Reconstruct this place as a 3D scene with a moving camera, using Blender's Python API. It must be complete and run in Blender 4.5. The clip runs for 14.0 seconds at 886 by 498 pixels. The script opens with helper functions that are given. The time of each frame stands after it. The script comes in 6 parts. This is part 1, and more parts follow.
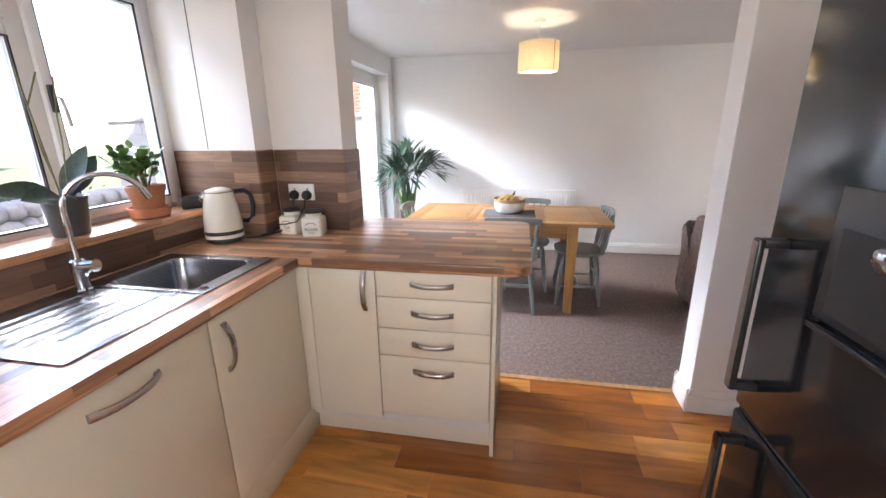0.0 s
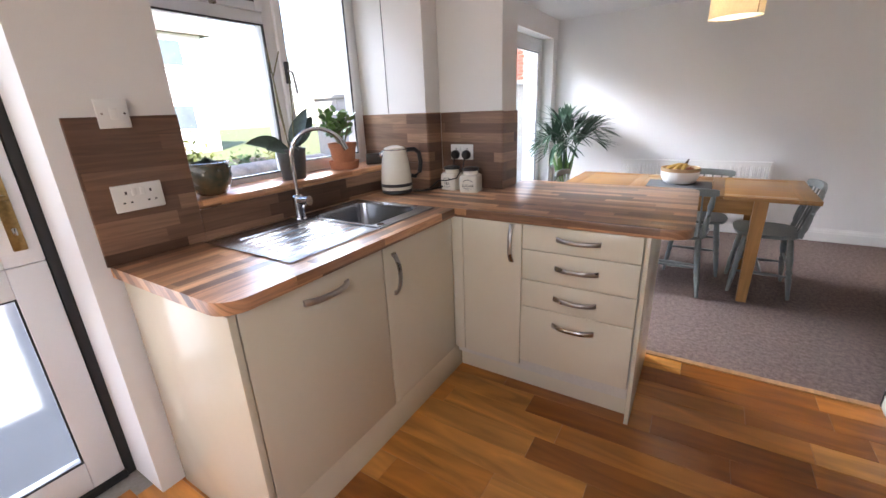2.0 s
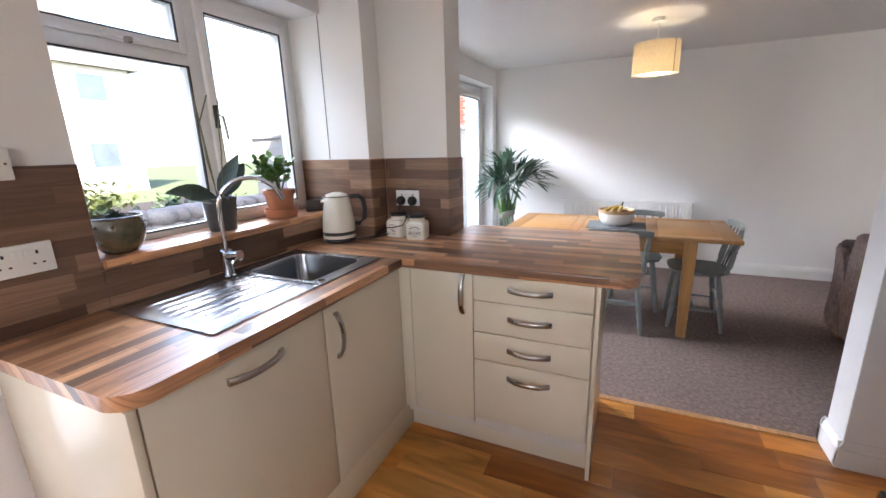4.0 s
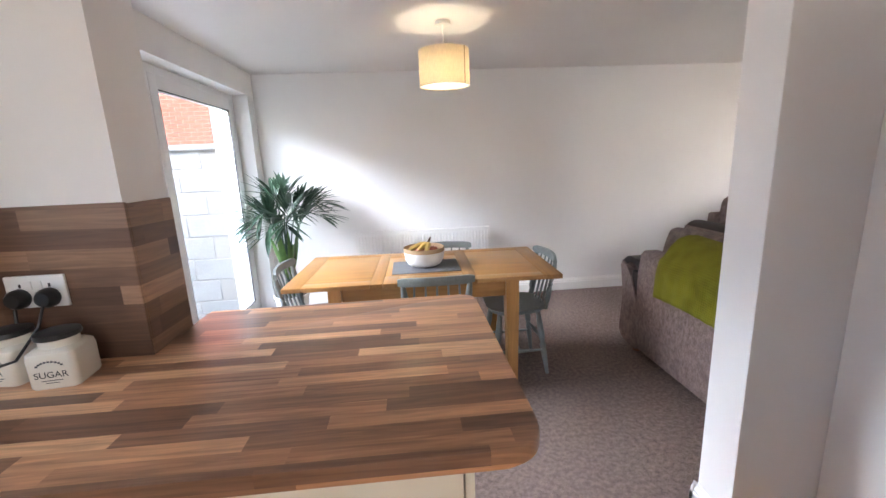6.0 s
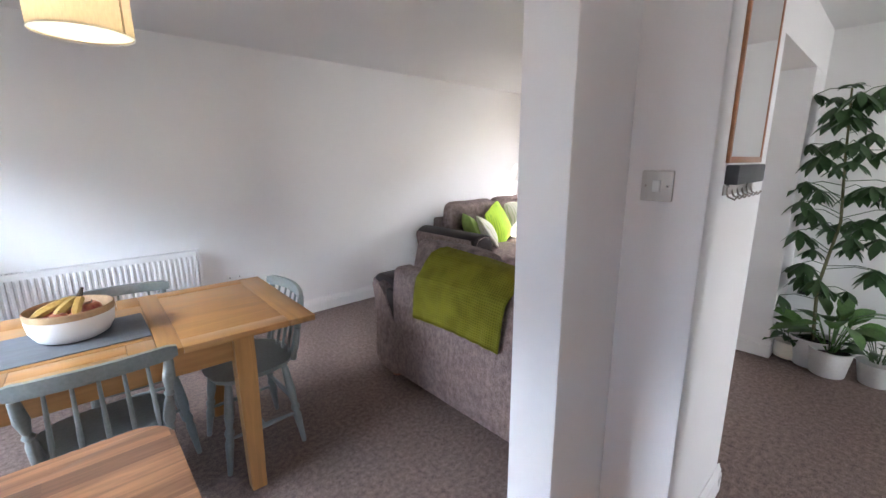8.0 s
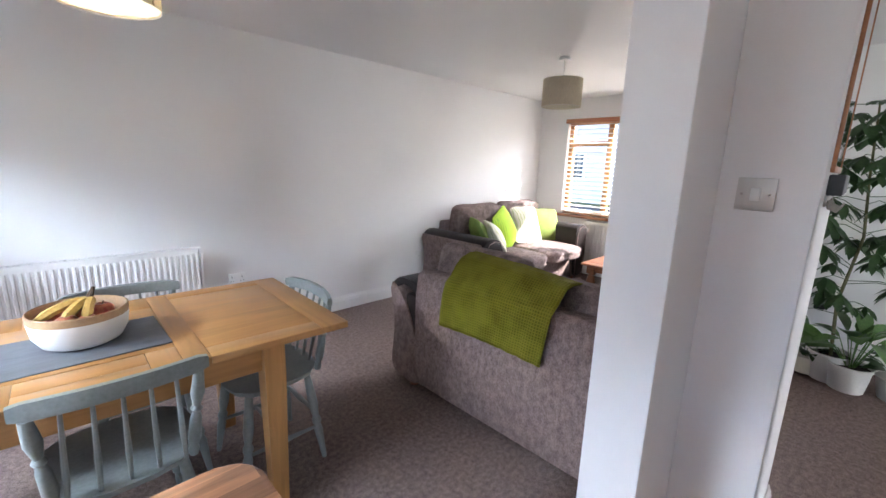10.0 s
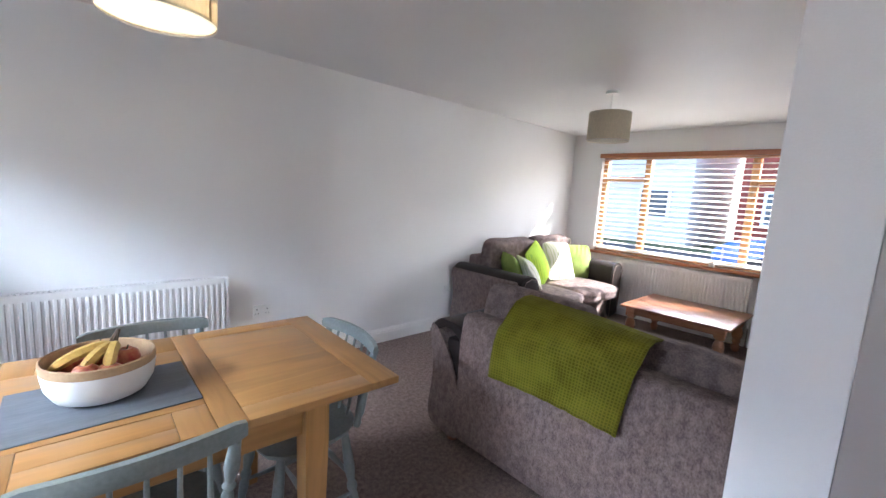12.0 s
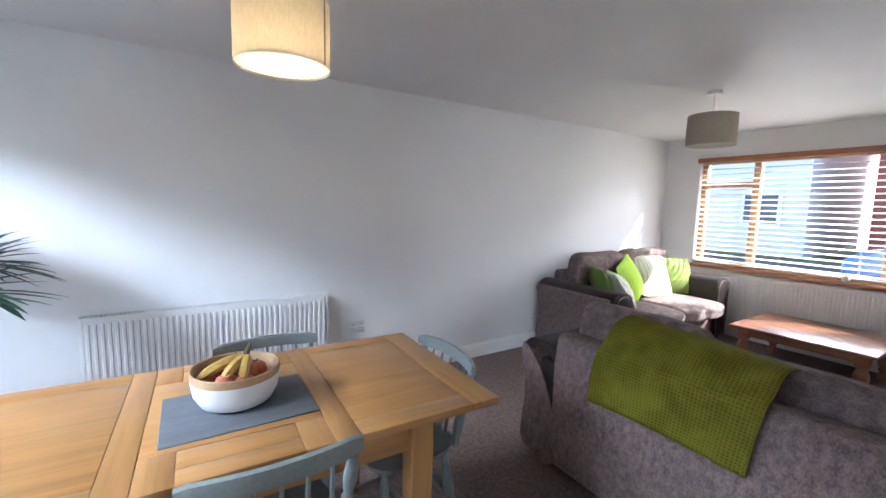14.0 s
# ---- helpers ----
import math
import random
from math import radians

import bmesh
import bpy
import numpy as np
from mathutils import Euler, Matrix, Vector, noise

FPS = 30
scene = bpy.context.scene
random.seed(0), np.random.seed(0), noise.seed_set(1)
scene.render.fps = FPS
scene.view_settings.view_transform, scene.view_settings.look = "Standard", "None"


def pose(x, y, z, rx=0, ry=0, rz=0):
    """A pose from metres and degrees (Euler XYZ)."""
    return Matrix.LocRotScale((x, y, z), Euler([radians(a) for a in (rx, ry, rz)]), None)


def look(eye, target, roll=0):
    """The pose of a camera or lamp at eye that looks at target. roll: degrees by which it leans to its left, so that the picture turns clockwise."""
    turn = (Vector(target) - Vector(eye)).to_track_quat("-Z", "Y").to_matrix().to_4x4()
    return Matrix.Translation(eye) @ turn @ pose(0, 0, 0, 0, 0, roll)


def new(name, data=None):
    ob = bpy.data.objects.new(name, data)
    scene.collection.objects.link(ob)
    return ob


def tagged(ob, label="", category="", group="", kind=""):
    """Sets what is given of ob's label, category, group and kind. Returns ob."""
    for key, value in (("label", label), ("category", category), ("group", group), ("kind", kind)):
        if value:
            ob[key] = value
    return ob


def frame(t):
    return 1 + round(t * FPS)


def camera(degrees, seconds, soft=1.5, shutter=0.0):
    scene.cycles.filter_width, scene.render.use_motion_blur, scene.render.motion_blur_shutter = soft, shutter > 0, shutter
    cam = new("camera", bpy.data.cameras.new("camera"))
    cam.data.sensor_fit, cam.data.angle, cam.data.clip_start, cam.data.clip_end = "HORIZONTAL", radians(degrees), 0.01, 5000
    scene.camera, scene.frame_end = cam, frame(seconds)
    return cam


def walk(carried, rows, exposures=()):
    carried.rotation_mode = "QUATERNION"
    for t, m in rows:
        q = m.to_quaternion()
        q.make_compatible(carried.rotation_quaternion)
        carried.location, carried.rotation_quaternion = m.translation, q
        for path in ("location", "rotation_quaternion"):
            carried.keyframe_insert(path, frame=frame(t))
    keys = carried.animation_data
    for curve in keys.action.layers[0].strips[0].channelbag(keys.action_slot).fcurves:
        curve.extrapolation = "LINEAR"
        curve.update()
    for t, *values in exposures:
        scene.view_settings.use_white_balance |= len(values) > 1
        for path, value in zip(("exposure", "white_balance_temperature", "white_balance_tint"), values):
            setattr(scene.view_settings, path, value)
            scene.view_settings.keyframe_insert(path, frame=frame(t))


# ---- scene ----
cam = camera(94.7, 14.0)
PATH = [
    (0, (0.287, 0.2, 1.413), (-0.07, 2.089, 0.862), -0.7),
    (0.5, (0.346, 0.133, 1.397), (-0.469, 1.871, 0.836), -1.2),
    (1, (0.341, 0.11, 1.41), (-0.647, 1.768, 0.884), -1.7),
    (1.5, (0.335, 0.108, 1.385), (-0.694, 1.729, 0.827), -2.3),
    (2, (0.333, 0.088, 1.349), (-0.684, 1.685, 0.704), -2.4),
    (2.2, (0.331, 0.079, 1.341), (-0.68, 1.681, 0.7), -2.6),
    (4.3, (0.249, 0.241, 1.398), (-0.479, 2.046, 0.939), -1.6),
    (4.5, (0.218, 0.298, 1.403), (-0.445, 2.132, 0.957), -1.6),
    (5, (0.142, 0.5, 1.404), (-0.299, 2.404, 0.978), -1.7),
    (5.5, (0.132, 0.788, 1.393), (-0.053, 2.734, 0.974), -2.1),
    (6, (0.126, 1.093, 1.402), (0.278, 3.043, 0.984), -2.4),
    (6.5, (0.11, 1.372, 1.397), (0.617, 3.262, 0.987), -2.4),
    (7, (0.159, 1.528, 1.406), (1.04, 3.277, 0.998), -2.0),
    (7.5, (0.232, 1.617, 1.399), (1.422, 3.169, 0.976), -1.7),
    (7.7, (0.27, 1.642, 1.398), (1.538, 3.129, 0.972), -1.5),
    (9.8, (0.18, 1.895, 1.366), (1.567, 3.275, 0.949), 1.9),
    (10, (0.157, 1.937, 1.374), (1.536, 3.326, 0.966), 1.9),
    (10.5, (0.151, 2.013, 1.388), (1.551, 3.387, 1.001), 2.2),
    (11, (0.162, 2.084, 1.388), (1.583, 3.446, 1.034), 3.2),
    (11.5, (0.163, 2.152, 1.378), (1.565, 3.544, 1.069), 3.7),
    (12, (0.15, 2.222, 1.386), (1.502, 3.67, 1.113), 3.5),
    (12.5, (0.133, 2.251, 1.402), (1.413, 3.769, 1.158), 2.9),
    (13, (0.114, 2.277, 1.407), (1.309, 3.865, 1.183), 2.2),
    (13.5, (0.099, 2.281, 1.411), (1.212, 3.929, 1.193), 1.6),
    (14, (0.083, 2.266, 1.405), (1.146, 3.946, 1.185), 1.3),
]
walk(cam, [(t, look(eye, target, roll)) for t, eye, target, roll in PATH],
     exposures=[(0.0, 3.45, 6450, 17), (1.0, 3.05, 6250, 15), (2.0, 3.05, 6450, 17), (5.0, 3.1, 6300, 15), (6.0, 3.3, 6350, 15), (7.0, 3.25, 6000, 13), (10.0, 3.25, 5850, 13), (12.0, 3.1, 5700, 12), (14.0, 2.95, 5550, 11)])

# ---- world, sun, large lights ----
SUN_DIR = Vector((-0.58, 0.55, -0.60)).normalized()      # the way the sunlight travels
world = bpy.data.worlds.new("world")
scene.world = world
world.use_nodes = True
wn = world.node_tree
sky = wn.nodes.new("ShaderNodeTexSky")
sky.sky_type = "NISHITA"
sky.sun_disc = False
sky.sun_elevation = math.asin(-SUN_DIR.z)
sky.sun_rotation = math.atan2(-SUN_DIR.x, -SUN_DIR.y)
wn.links.new(sky.outputs[0], wn.nodes["Background"].inputs[0])
wn.nodes["Background"].inputs[1].default_value = 0.115

sun = new("sun", bpy.data.lights.new("sun", "SUN"))
sun.data.energy, sun.data.angle, sun.data.color = 3.7, radians(0.4), (1.0, 0.93, 0.83)
sun.matrix_world = look((8, -4, 8), Vector((8, -4, 8)) + SUN_DIR)



def window_light(name, at, towards, w, h, watts, color=(0.86, 0.93, 1.0)):
    """An added area lamp in place of the bright upper sky that an opening sees."""
    lamp = new(name, bpy.data.lights.new(name, "AREA"))
    lamp.data.shape, lamp.data.size, lamp.data.size_y = "RECTANGLE", w, h
    lamp.data.energy, lamp.data.color = watts, color
    lamp.matrix_world = look(at, towards)
    return lamp


window_light("skylight_kitchen", (-1.95, 1.47, 2.62), (0.2, 1.47, 0.5), 1.3, 0.6, 3.2)
window_light("skylight_patio", (-3.4, 3.9, 3.0), (0.6, 4.2, 0.6), 2.6, 0.8, 50)
window_light("skylight_front", (8.0, 3.5, 3.05), (3.0, 3.6, 0.9), 2.8, 1.0, 30, (1.0, 0.96, 0.9))
window_light("skylight_back_door", (-1.75, -0.0, 1.15), (1, 0.1, 0.9), 0.75, 1.8, 1.1)
# fill lamp outside an invented doorway, added to brighten the dark hall
window_light("added_hall_light", (2.75, -2.25, 1.3), (2.75, 1.0, 0.9), 0.8, 1.8, 3.5, (1.0, 0.97, 0.93))
# fill lamp behind an invented window gap, added to brighten the kitchen
window_light("added_kitchen_light", (0.25, -2.20, 1.60), (0.1, 1.5, 0.6), 1.1, 0.9, 1.8, (1.0, 0.95, 0.87))

# ---- materials ----
MATS = {}


def nodes_of(name):
    m = bpy.data.materials.new(name)
    m.use_nodes = True
    return m, m.node_tree.nodes, m.node_tree.links, m.node_tree.nodes["Principled BSDF"]


def surface(name, a, b=None, scale=6.0, rough=0.6, metal=0.0, bump=0.0, bump_scale=80.0, stretch=(1, 1, 1), sheen=0.0,
            rough_var=0.08, detail=6.0, coat=0.0, alpha_mix=0.5, fine=None, spread=0.15, spec=0.5):
    """A paint, cloth, metal or stone: two tones mixed by a broad and a fine noise, with relief."""
    if name in MATS:
        return MATS[name]
    m, n, l, p = nodes_of(name)
    b = b or tuple(c * 0.9 for c in a)
    co = n.new("ShaderNodeTexCoord")
    mp = n.new("ShaderNodeMapping")
    mp.inputs["Scale"].default_value = stretch
    l.new(co.outputs["Object"], mp.inputs[0])
    broad = n.new("ShaderNodeTexNoise")
    broad.inputs["Scale"].default_value, broad.inputs["Detail"].default_value = scale, detail
    l.new(mp.outputs[0], broad.inputs["Vector"])
    tiny = n.new("ShaderNodeTexNoise")
    tiny.inputs["Scale"].default_value, tiny.inputs["Detail"].default_value = bump_scale, 4
    l.new(mp.outputs[0], tiny.inputs["Vector"])
    both = n.new("ShaderNodeMath")
    both.operation = "MULTIPLY_ADD"
    both.inputs[1].default_value = alpha_mix if fine is None else fine
    l.new(tiny.outputs[0], both.inputs[0])
    half = n.new("ShaderNodeMath")
    half.operation = "MULTIPLY"
    half.inputs[1].default_value = 1 - (alpha_mix if fine is None else fine)
    l.new(broad.outputs[0], half.inputs[0])
    l.new(half.outputs[0], both.inputs[2])
    ramp = n.new("ShaderNodeValToRGB")
    ramp.color_ramp.elements[0].position, ramp.color_ramp.elements[1].position = 0.5 - spread, 0.5 + spread
    ramp.color_ramp.elements[0].color, ramp.color_ramp.elements[1].color = (*b, 1), (*a, 1)
    l.new(both.outputs[0], ramp.inputs[0])
    l.new(ramp.outputs[0], p.inputs["Base Color"])
    rr = n.new("ShaderNodeMapRange")
    rr.inputs[3].default_value, rr.inputs[4].default_value = max(0.02, rough - rough_var), min(1, rough + rough_var)
    l.new(broad.outputs[0], rr.inputs[0])
    l.new(rr.outputs[0], p.inputs["Roughness"])
    p.inputs["Metallic"].default_value = metal
    p.inputs["Specular IOR Level"].default_value = spec
    p.inputs["Coat Weight"].default_value = coat
    p.inputs["Coat Roughness"].default_value = 0.15
    if sheen:
        p.inputs["Sheen Weight"].default_value, p.inputs["Sheen Roughness"].default_value = sheen, 0.4
    if bump:
        bp = n.new("ShaderNodeBump")
        bp.inputs["Strength"].default_value, bp.inputs["Distance"].default_value = 1.0, bump
        l.new(tiny.outputs[0], bp.inputs["Height"])
        l.new(bp.outputs[0], p.inputs["Normal"])
    MATS[name] = m
    return m


def block_wood(name, length, row, tones, blen, brow, rough=0.3, coat=0.3, wide=0.35):
    """Finger-jointed wood strips. length, row: weights of x, y, z along the strip and across it."""
    if name in MATS:
        return MATS[name]
    m, n, l, p = nodes_of(name)
    co = n.new("ShaderNodeTexCoord")

    def dot(v):
        d = n.new("ShaderNodeVectorMath")
        d.operation = "DOT_PRODUCT"
        d.inputs[1].default_value = v
        l.new(co.outputs["Object"], d.inputs[0])
        return d.outputs["Value"]

    def calc(op, a, b=None, c=None):
        k = n.new("ShaderNodeMath")
        k.operation = op
        for i, v in enumerate((a, b, c)):
            if v is None:
                continue
            if isinstance(v, (int, float)):
                k.inputs[i].default_value = v
            else:
                l.new(v, k.inputs[i])
        return k.outputs[0]

    u, v = dot(length), dot(row)
    rowi = calc("FLOOR", calc("DIVIDE", v, brow))
    wn1 = n.new("ShaderNodeTexWhiteNoise")
    wn1.noise_dimensions = "1D"
    l.new(rowi, wn1.inputs["W"])
    uu = calc("ADD", calc("DIVIDE", u, blen), calc("MULTIPLY", wn1.outputs["Value"], 7.3))
    coli = calc("FLOOR", uu)
    wn2 = n.new("ShaderNodeTexWhiteNoise")
    wn2.noise_dimensions = "2D"
    cv = n.new("ShaderNodeCombineXYZ")
    l.new(rowi, cv.inputs[0])
    l.new(coli, cv.inputs[1])
    l.new(cv.outputs[0], wn2.inputs["Vector"])
    ramp = n.new("ShaderNodeValToRGB")
    while len(ramp.color_ramp.elements) < len(tones):
        ramp.color_ramp.elements.new(0.5)
    for i, (pos, tone) in enumerate(tones):
        ramp.color_ramp.elements[i].position, ramp.color_ramp.elements[i].color = pos, (*tone, 1)
    l.new(wn2.outputs["Value"], ramp.inputs[0])
    gv = n.new("ShaderNodeCombineXYZ")
    l.new(calc("MULTIPLY", u, 5.0), gv.inputs[0])
    l.new(calc("MULTIPLY", v, 75.0), gv.inputs[1])
    l.new(calc("MULTIPLY", wn2.outputs["Value"], 60.0), gv.inputs[2])
    grain = n.new("ShaderNodeTexNoise")
    grain.inputs["Scale"].default_value, grain.inputs["Detail"].default_value, grain.inputs["Distortion"].default_value = 1.0, 7, 0.8
    l.new(gv.outputs[0], grain.inputs["Vector"])
    gr = n.new("ShaderNodeMapRange")
    gr.inputs[1].default_value, gr.inputs[2].default_value = 0.3, 0.72
    gr.inputs[3].default_value, gr.inputs[4].default_value = 1 - wide, 1 + wide
    l.new(grain.outputs[0], gr.inputs[0])
    mul = n.new("ShaderNodeVectorMath")
    mul.operation = "SCALE"
    l.new(ramp.outputs[0], mul.inputs[0])
    l.new(gr.outputs[0], mul.inputs["Scale"])
    l.new(mul.outputs[0], p.inputs["Base Color"])
    rr = n.new("ShaderNodeMapRange")
    rr.inputs[3].default_value, rr.inputs[4].default_value = rough - 0.05, rough + 0.08
    l.new(grain.outputs[0], rr.inputs[0])
    l.new(rr.outputs[0], p.inputs["Roughness"])
    p.inputs["Coat Weight"].default_value, p.inputs["Coat Roughness"].default_value = coat, 0.12
    bp = n.new("ShaderNodeBump")
    bp.inputs["Strength"].default_value, bp.inputs["Distance"].default_value = 0.25, 0.0004
    l.new(grain.outputs[0], bp.inputs["Height"])
    l.new(bp.outputs[0], p.inputs["Normal"])
    MATS[name] = m
    return m


def plank_wood(name, tones, along=0, rough=0.35, wide=0.3, rand=True, freq=(3.0, 40.0), coat=0.0):
    """Planks told apart by the object's own random number, with grain along one axis."""
    if name in MATS:
        return MATS[name]
    m, n, l, p = nodes_of(name)
    co, oi = n.new("ShaderNodeTexCoord"), n.new("ShaderNodeObjectInfo")
    mp = n.new("ShaderNodeMapping")
    sc = [freq[1]] * 3
    sc[along] = freq[0]
    mp.inputs["Scale"].default_value = sc
    l.new(co.outputs["Object"], mp.inputs[0])
    off = n.new("ShaderNodeVectorMath")
    off.operation = "ADD"
    mv = n.new("ShaderNodeMath")
    mv.operation = "MULTIPLY"
    mv.inputs[1].default_value = 90.0 if rand else 0.0
    l.new(oi.outputs["Random"], mv.inputs[0])
    l.new(mp.outputs[0], off.inputs[0])
    l.new(mv.outputs[0], off.inputs[1])
    grain = n.new("ShaderNodeTexNoise")
    grain.inputs["Scale"].default_value, grain.inputs["Detail"].default_value, grain.inputs["Distortion"].default_value = 1.0, 7, 1.0
    l.new(off.outputs[0], grain.inputs["Vector"])
    ramp = n.new("ShaderNodeValToRGB")
    while len(ramp.color_ramp.elements) < len(tones):
        ramp.color_ramp.elements.new(0.5)
    for i, (pos, tone) in enumerate(tones):
        ramp.color_ramp.elements[i].position, ramp.color_ramp.elements[i].color = pos, (*tone, 1)
    if rand:
        l.new(oi.outputs["Random"], ramp.inputs[0])
    else:
        big = n.new("ShaderNodeTexNoise")
        big.inputs["Scale"].default_value = 3.0
        l.new(co.outputs["Object"], big.inputs["Vector"])
        l.new(big.outputs[0], ramp.inputs[0])
    gr = n.new("ShaderNodeMapRange")
    gr.inputs[1].default_value, gr.inputs[2].default_value = 0.3, 0.7
    gr.inputs[3].default_value, gr.inputs[4].default_value = 1 - wide, 1 + wide
    l.new(grain.outputs[0], gr.inputs[0])
    mul = n.new("ShaderNodeVectorMath")
    mul.operation = "SCALE"
    l.new(ramp.outputs[0], mul.inputs[0])
    l.new(gr.outputs[0], mul.inputs["Scale"])
    l.new(mul.outputs[0], p.inputs["Base Color"])
    rr = n.new("ShaderNodeMapRange")
    rr.inputs[3].default_value, rr.inputs[4].default_value = rough - 0.07, rough + 0.1
    l.new(grain.outputs[0], rr.inputs[0])
    l.new(rr.outputs[0], p.inputs["Roughness"])
    p.inputs["Coat Weight"].default_value, p.inputs["Coat Roughness"].default_value = coat, 0.15
    bp = n.new("ShaderNodeBump")
    bp.inputs["Strength"].default_value, bp.inputs["Distance"].default_value = 0.4, 0.0005
    l.new(grain.outputs[0], bp.inputs["Height"])
    l.new(bp.outputs[0], p.inputs["Normal"])
    MATS[name] = m
    return m


def weave_cloth(name, a, b, size, depth, rough=0.9):
    """Waffle-woven cloth: little square pits, along the cloth's own u and v."""
    m, n, l, p = nodes_of(name)
    uv = n.new("ShaderNodeUVMap")
    mp = n.new("ShaderNodeMapping")
    mp.inputs["Scale"].default_value = (1 / size, 1 / size, 1)
    l.new(uv.outputs[0], mp.inputs[0])
    fr = n.new("ShaderNodeVectorMath")
    fr.operation = "FRACTION"
    l.new(mp.outputs[0], fr.inputs[0])
    sub = n.new("ShaderNodeVectorMath")
    sub.operation = "SUBTRACT"
    sub.inputs[1].default_value = (0.5, 0.5, 0)
    l.new(fr.outputs[0], sub.inputs[0])
    ab = n.new("ShaderNodeVectorMath")
    ab.operation = "ABSOLUTE"
    l.new(sub.outputs[0], ab.inputs[0])
    sep = n.new("ShaderNodeSeparateXYZ")
    l.new(ab.outputs[0], sep.inputs[0])
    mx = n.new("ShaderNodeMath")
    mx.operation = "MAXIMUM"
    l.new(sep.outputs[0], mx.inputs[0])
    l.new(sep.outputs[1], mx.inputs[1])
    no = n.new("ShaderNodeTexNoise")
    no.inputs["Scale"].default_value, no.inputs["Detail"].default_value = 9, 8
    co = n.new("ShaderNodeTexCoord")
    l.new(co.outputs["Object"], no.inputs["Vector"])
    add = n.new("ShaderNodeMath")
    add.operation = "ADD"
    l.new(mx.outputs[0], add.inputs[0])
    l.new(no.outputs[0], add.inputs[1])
    # pit shade painted into the colour: dark b in the hollows, a on ridges
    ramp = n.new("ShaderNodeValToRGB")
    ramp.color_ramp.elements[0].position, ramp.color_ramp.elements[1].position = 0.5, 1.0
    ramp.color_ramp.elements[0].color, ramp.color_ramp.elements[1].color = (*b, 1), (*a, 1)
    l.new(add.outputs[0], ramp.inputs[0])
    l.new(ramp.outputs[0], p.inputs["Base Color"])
    bp = n.new("ShaderNodeBump")
    bp.inputs["Distance"].default_value = depth
    l.new(mx.outputs[0], bp.inputs["Height"])
    l.new(bp.outputs[0], p.inputs["Normal"])
    p.inputs["Roughness"].default_value = rough
    p.inputs["Specular IOR Level"].default_value = 0.1
    MATS[name] = m
    return m


def glow(name, color, strength):
    m, n, l, p = nodes_of(name)
    p.inputs["Base Color"].default_value = (*color, 1)
    p.inputs["Emission Color"].default_value, p.inputs["Emission Strength"].default_value = (*color, 1), strength
    MATS[name] = m
    return m


def clear_glass(name, rough=0.0, tint=(1, 1, 1)):
    m, n, l, p = nodes_of(name)
    p.inputs["Base Color"].default_value, p.inputs["Roughness"].default_value = (*tint, 1), rough
    p.inputs["Transmission Weight"].default_value, p.inputs["IOR"].default_value = 1.0, 1.05 if rough == 0 else 1.2
    MATS[name] = m
    return m


def shade_cloth(name, color):
    """Linen drum shade: cloth that lets the bulb's light through."""
    m, n, l, p = nodes_of(name)
    co = n.new("ShaderNodeTexCoord")
    no = n.new("ShaderNodeTexNoise")
    no.inputs["Scale"].default_value, no.inputs["Detail"].default_value = 160, 4
    mp = n.new("ShaderNodeMapping")
    mp.inputs["Scale"].default_value = (1, 1, 0.25)
    l.new(co.outputs["Object"], mp.inputs[0])
    l.new(mp.outputs[0], no.inputs["Vector"])
    ramp = n.new("ShaderNodeValToRGB")
    ramp.color_ramp.elements[0].color = (*[c * 0.7 for c in color], 1)
    ramp.color_ramp.elements[1].color = (*color, 1)
    l.new(no.outputs[0], ramp.inputs[0])
    tr, df, mix = n.new("ShaderNodeBsdfTranslucent"), n.new("ShaderNodeBsdfDiffuse"), n.new("ShaderNodeMixShader")
    l.new(ramp.outputs[0], tr.inputs[0])
    l.new(ramp.outputs[0], df.inputs[0])
    mix.inputs[0].default_value = 0.5
    l.new(df.outputs[0], mix.inputs[1])
    l.new(tr.outputs[0], mix.inputs[2])
    l.new(mix.outputs[0], n["Material Output"].inputs[0])
    MATS[name] = m
    return m


WALL = surface("white_wall_paint", (0.80, 0.79, 0.78), (0.77, 0.76, 0.75), 1.3, 0.75, bump=0.0006, bump_scale=220, fine=0.2)
CEIL = surface("white_ceiling_paint", (0.74, 0.73, 0.72), (0.70, 0.69, 0.68), 1.5, 0.42, bump=0.0008, bump_scale=120, fine=0.2)
GLOSS = surface("white_gloss_paint", (0.82, 0.81, 0.79), (0.79, 0.78, 0.76), 3, 0.3, bump=0.0002, fine=0.2)
UPVC = surface("white_upvc", (0.78, 0.79, 0.80), (0.74, 0.75, 0.76), 4, 0.32, fine=0.2)
GASKET = surface("black_rubber", (0.015, 0.015, 0.016), None, 20, 0.6)
CREAM = surface("cream_gloss_door", (0.74, 0.66, 0.50), (0.71, 0.63, 0.475), 2.0, 0.22, bump=0.0001, bump_scale=30, coat=0.3, fine=0.2)
CREAM_EDGE = surface("cream_carcass", (0.66, 0.61, 0.52), None, 6, 0.5)
CARPET = surface("grey_brown_carpet", (0.29, 0.215, 0.187), (0.115, 0.084, 0.072), 45, 0.95, bump=0.007, bump_scale=210, fine=0.6, spread=0.1, spec=0.15)
STEEL = surface("brushed_steel", (0.36, 0.37, 0.39), (0.26, 0.27, 0.285), 4, 0.26, metal=1.0, bump=0.0001, bump_scale=300, stretch=(1, 0.05, 1))
SATIN = surface("satin_nickel", (0.46, 0.42, 0.38), (0.36, 0.33, 0.30), 6, 0.28, metal=1.0, fine=0.3)
CHROME = surface("chrome", (0.55, 0.56, 0.58), (0.5, 0.5, 0.52), 4, 0.09, metal=1.0, rough_var=0.03)
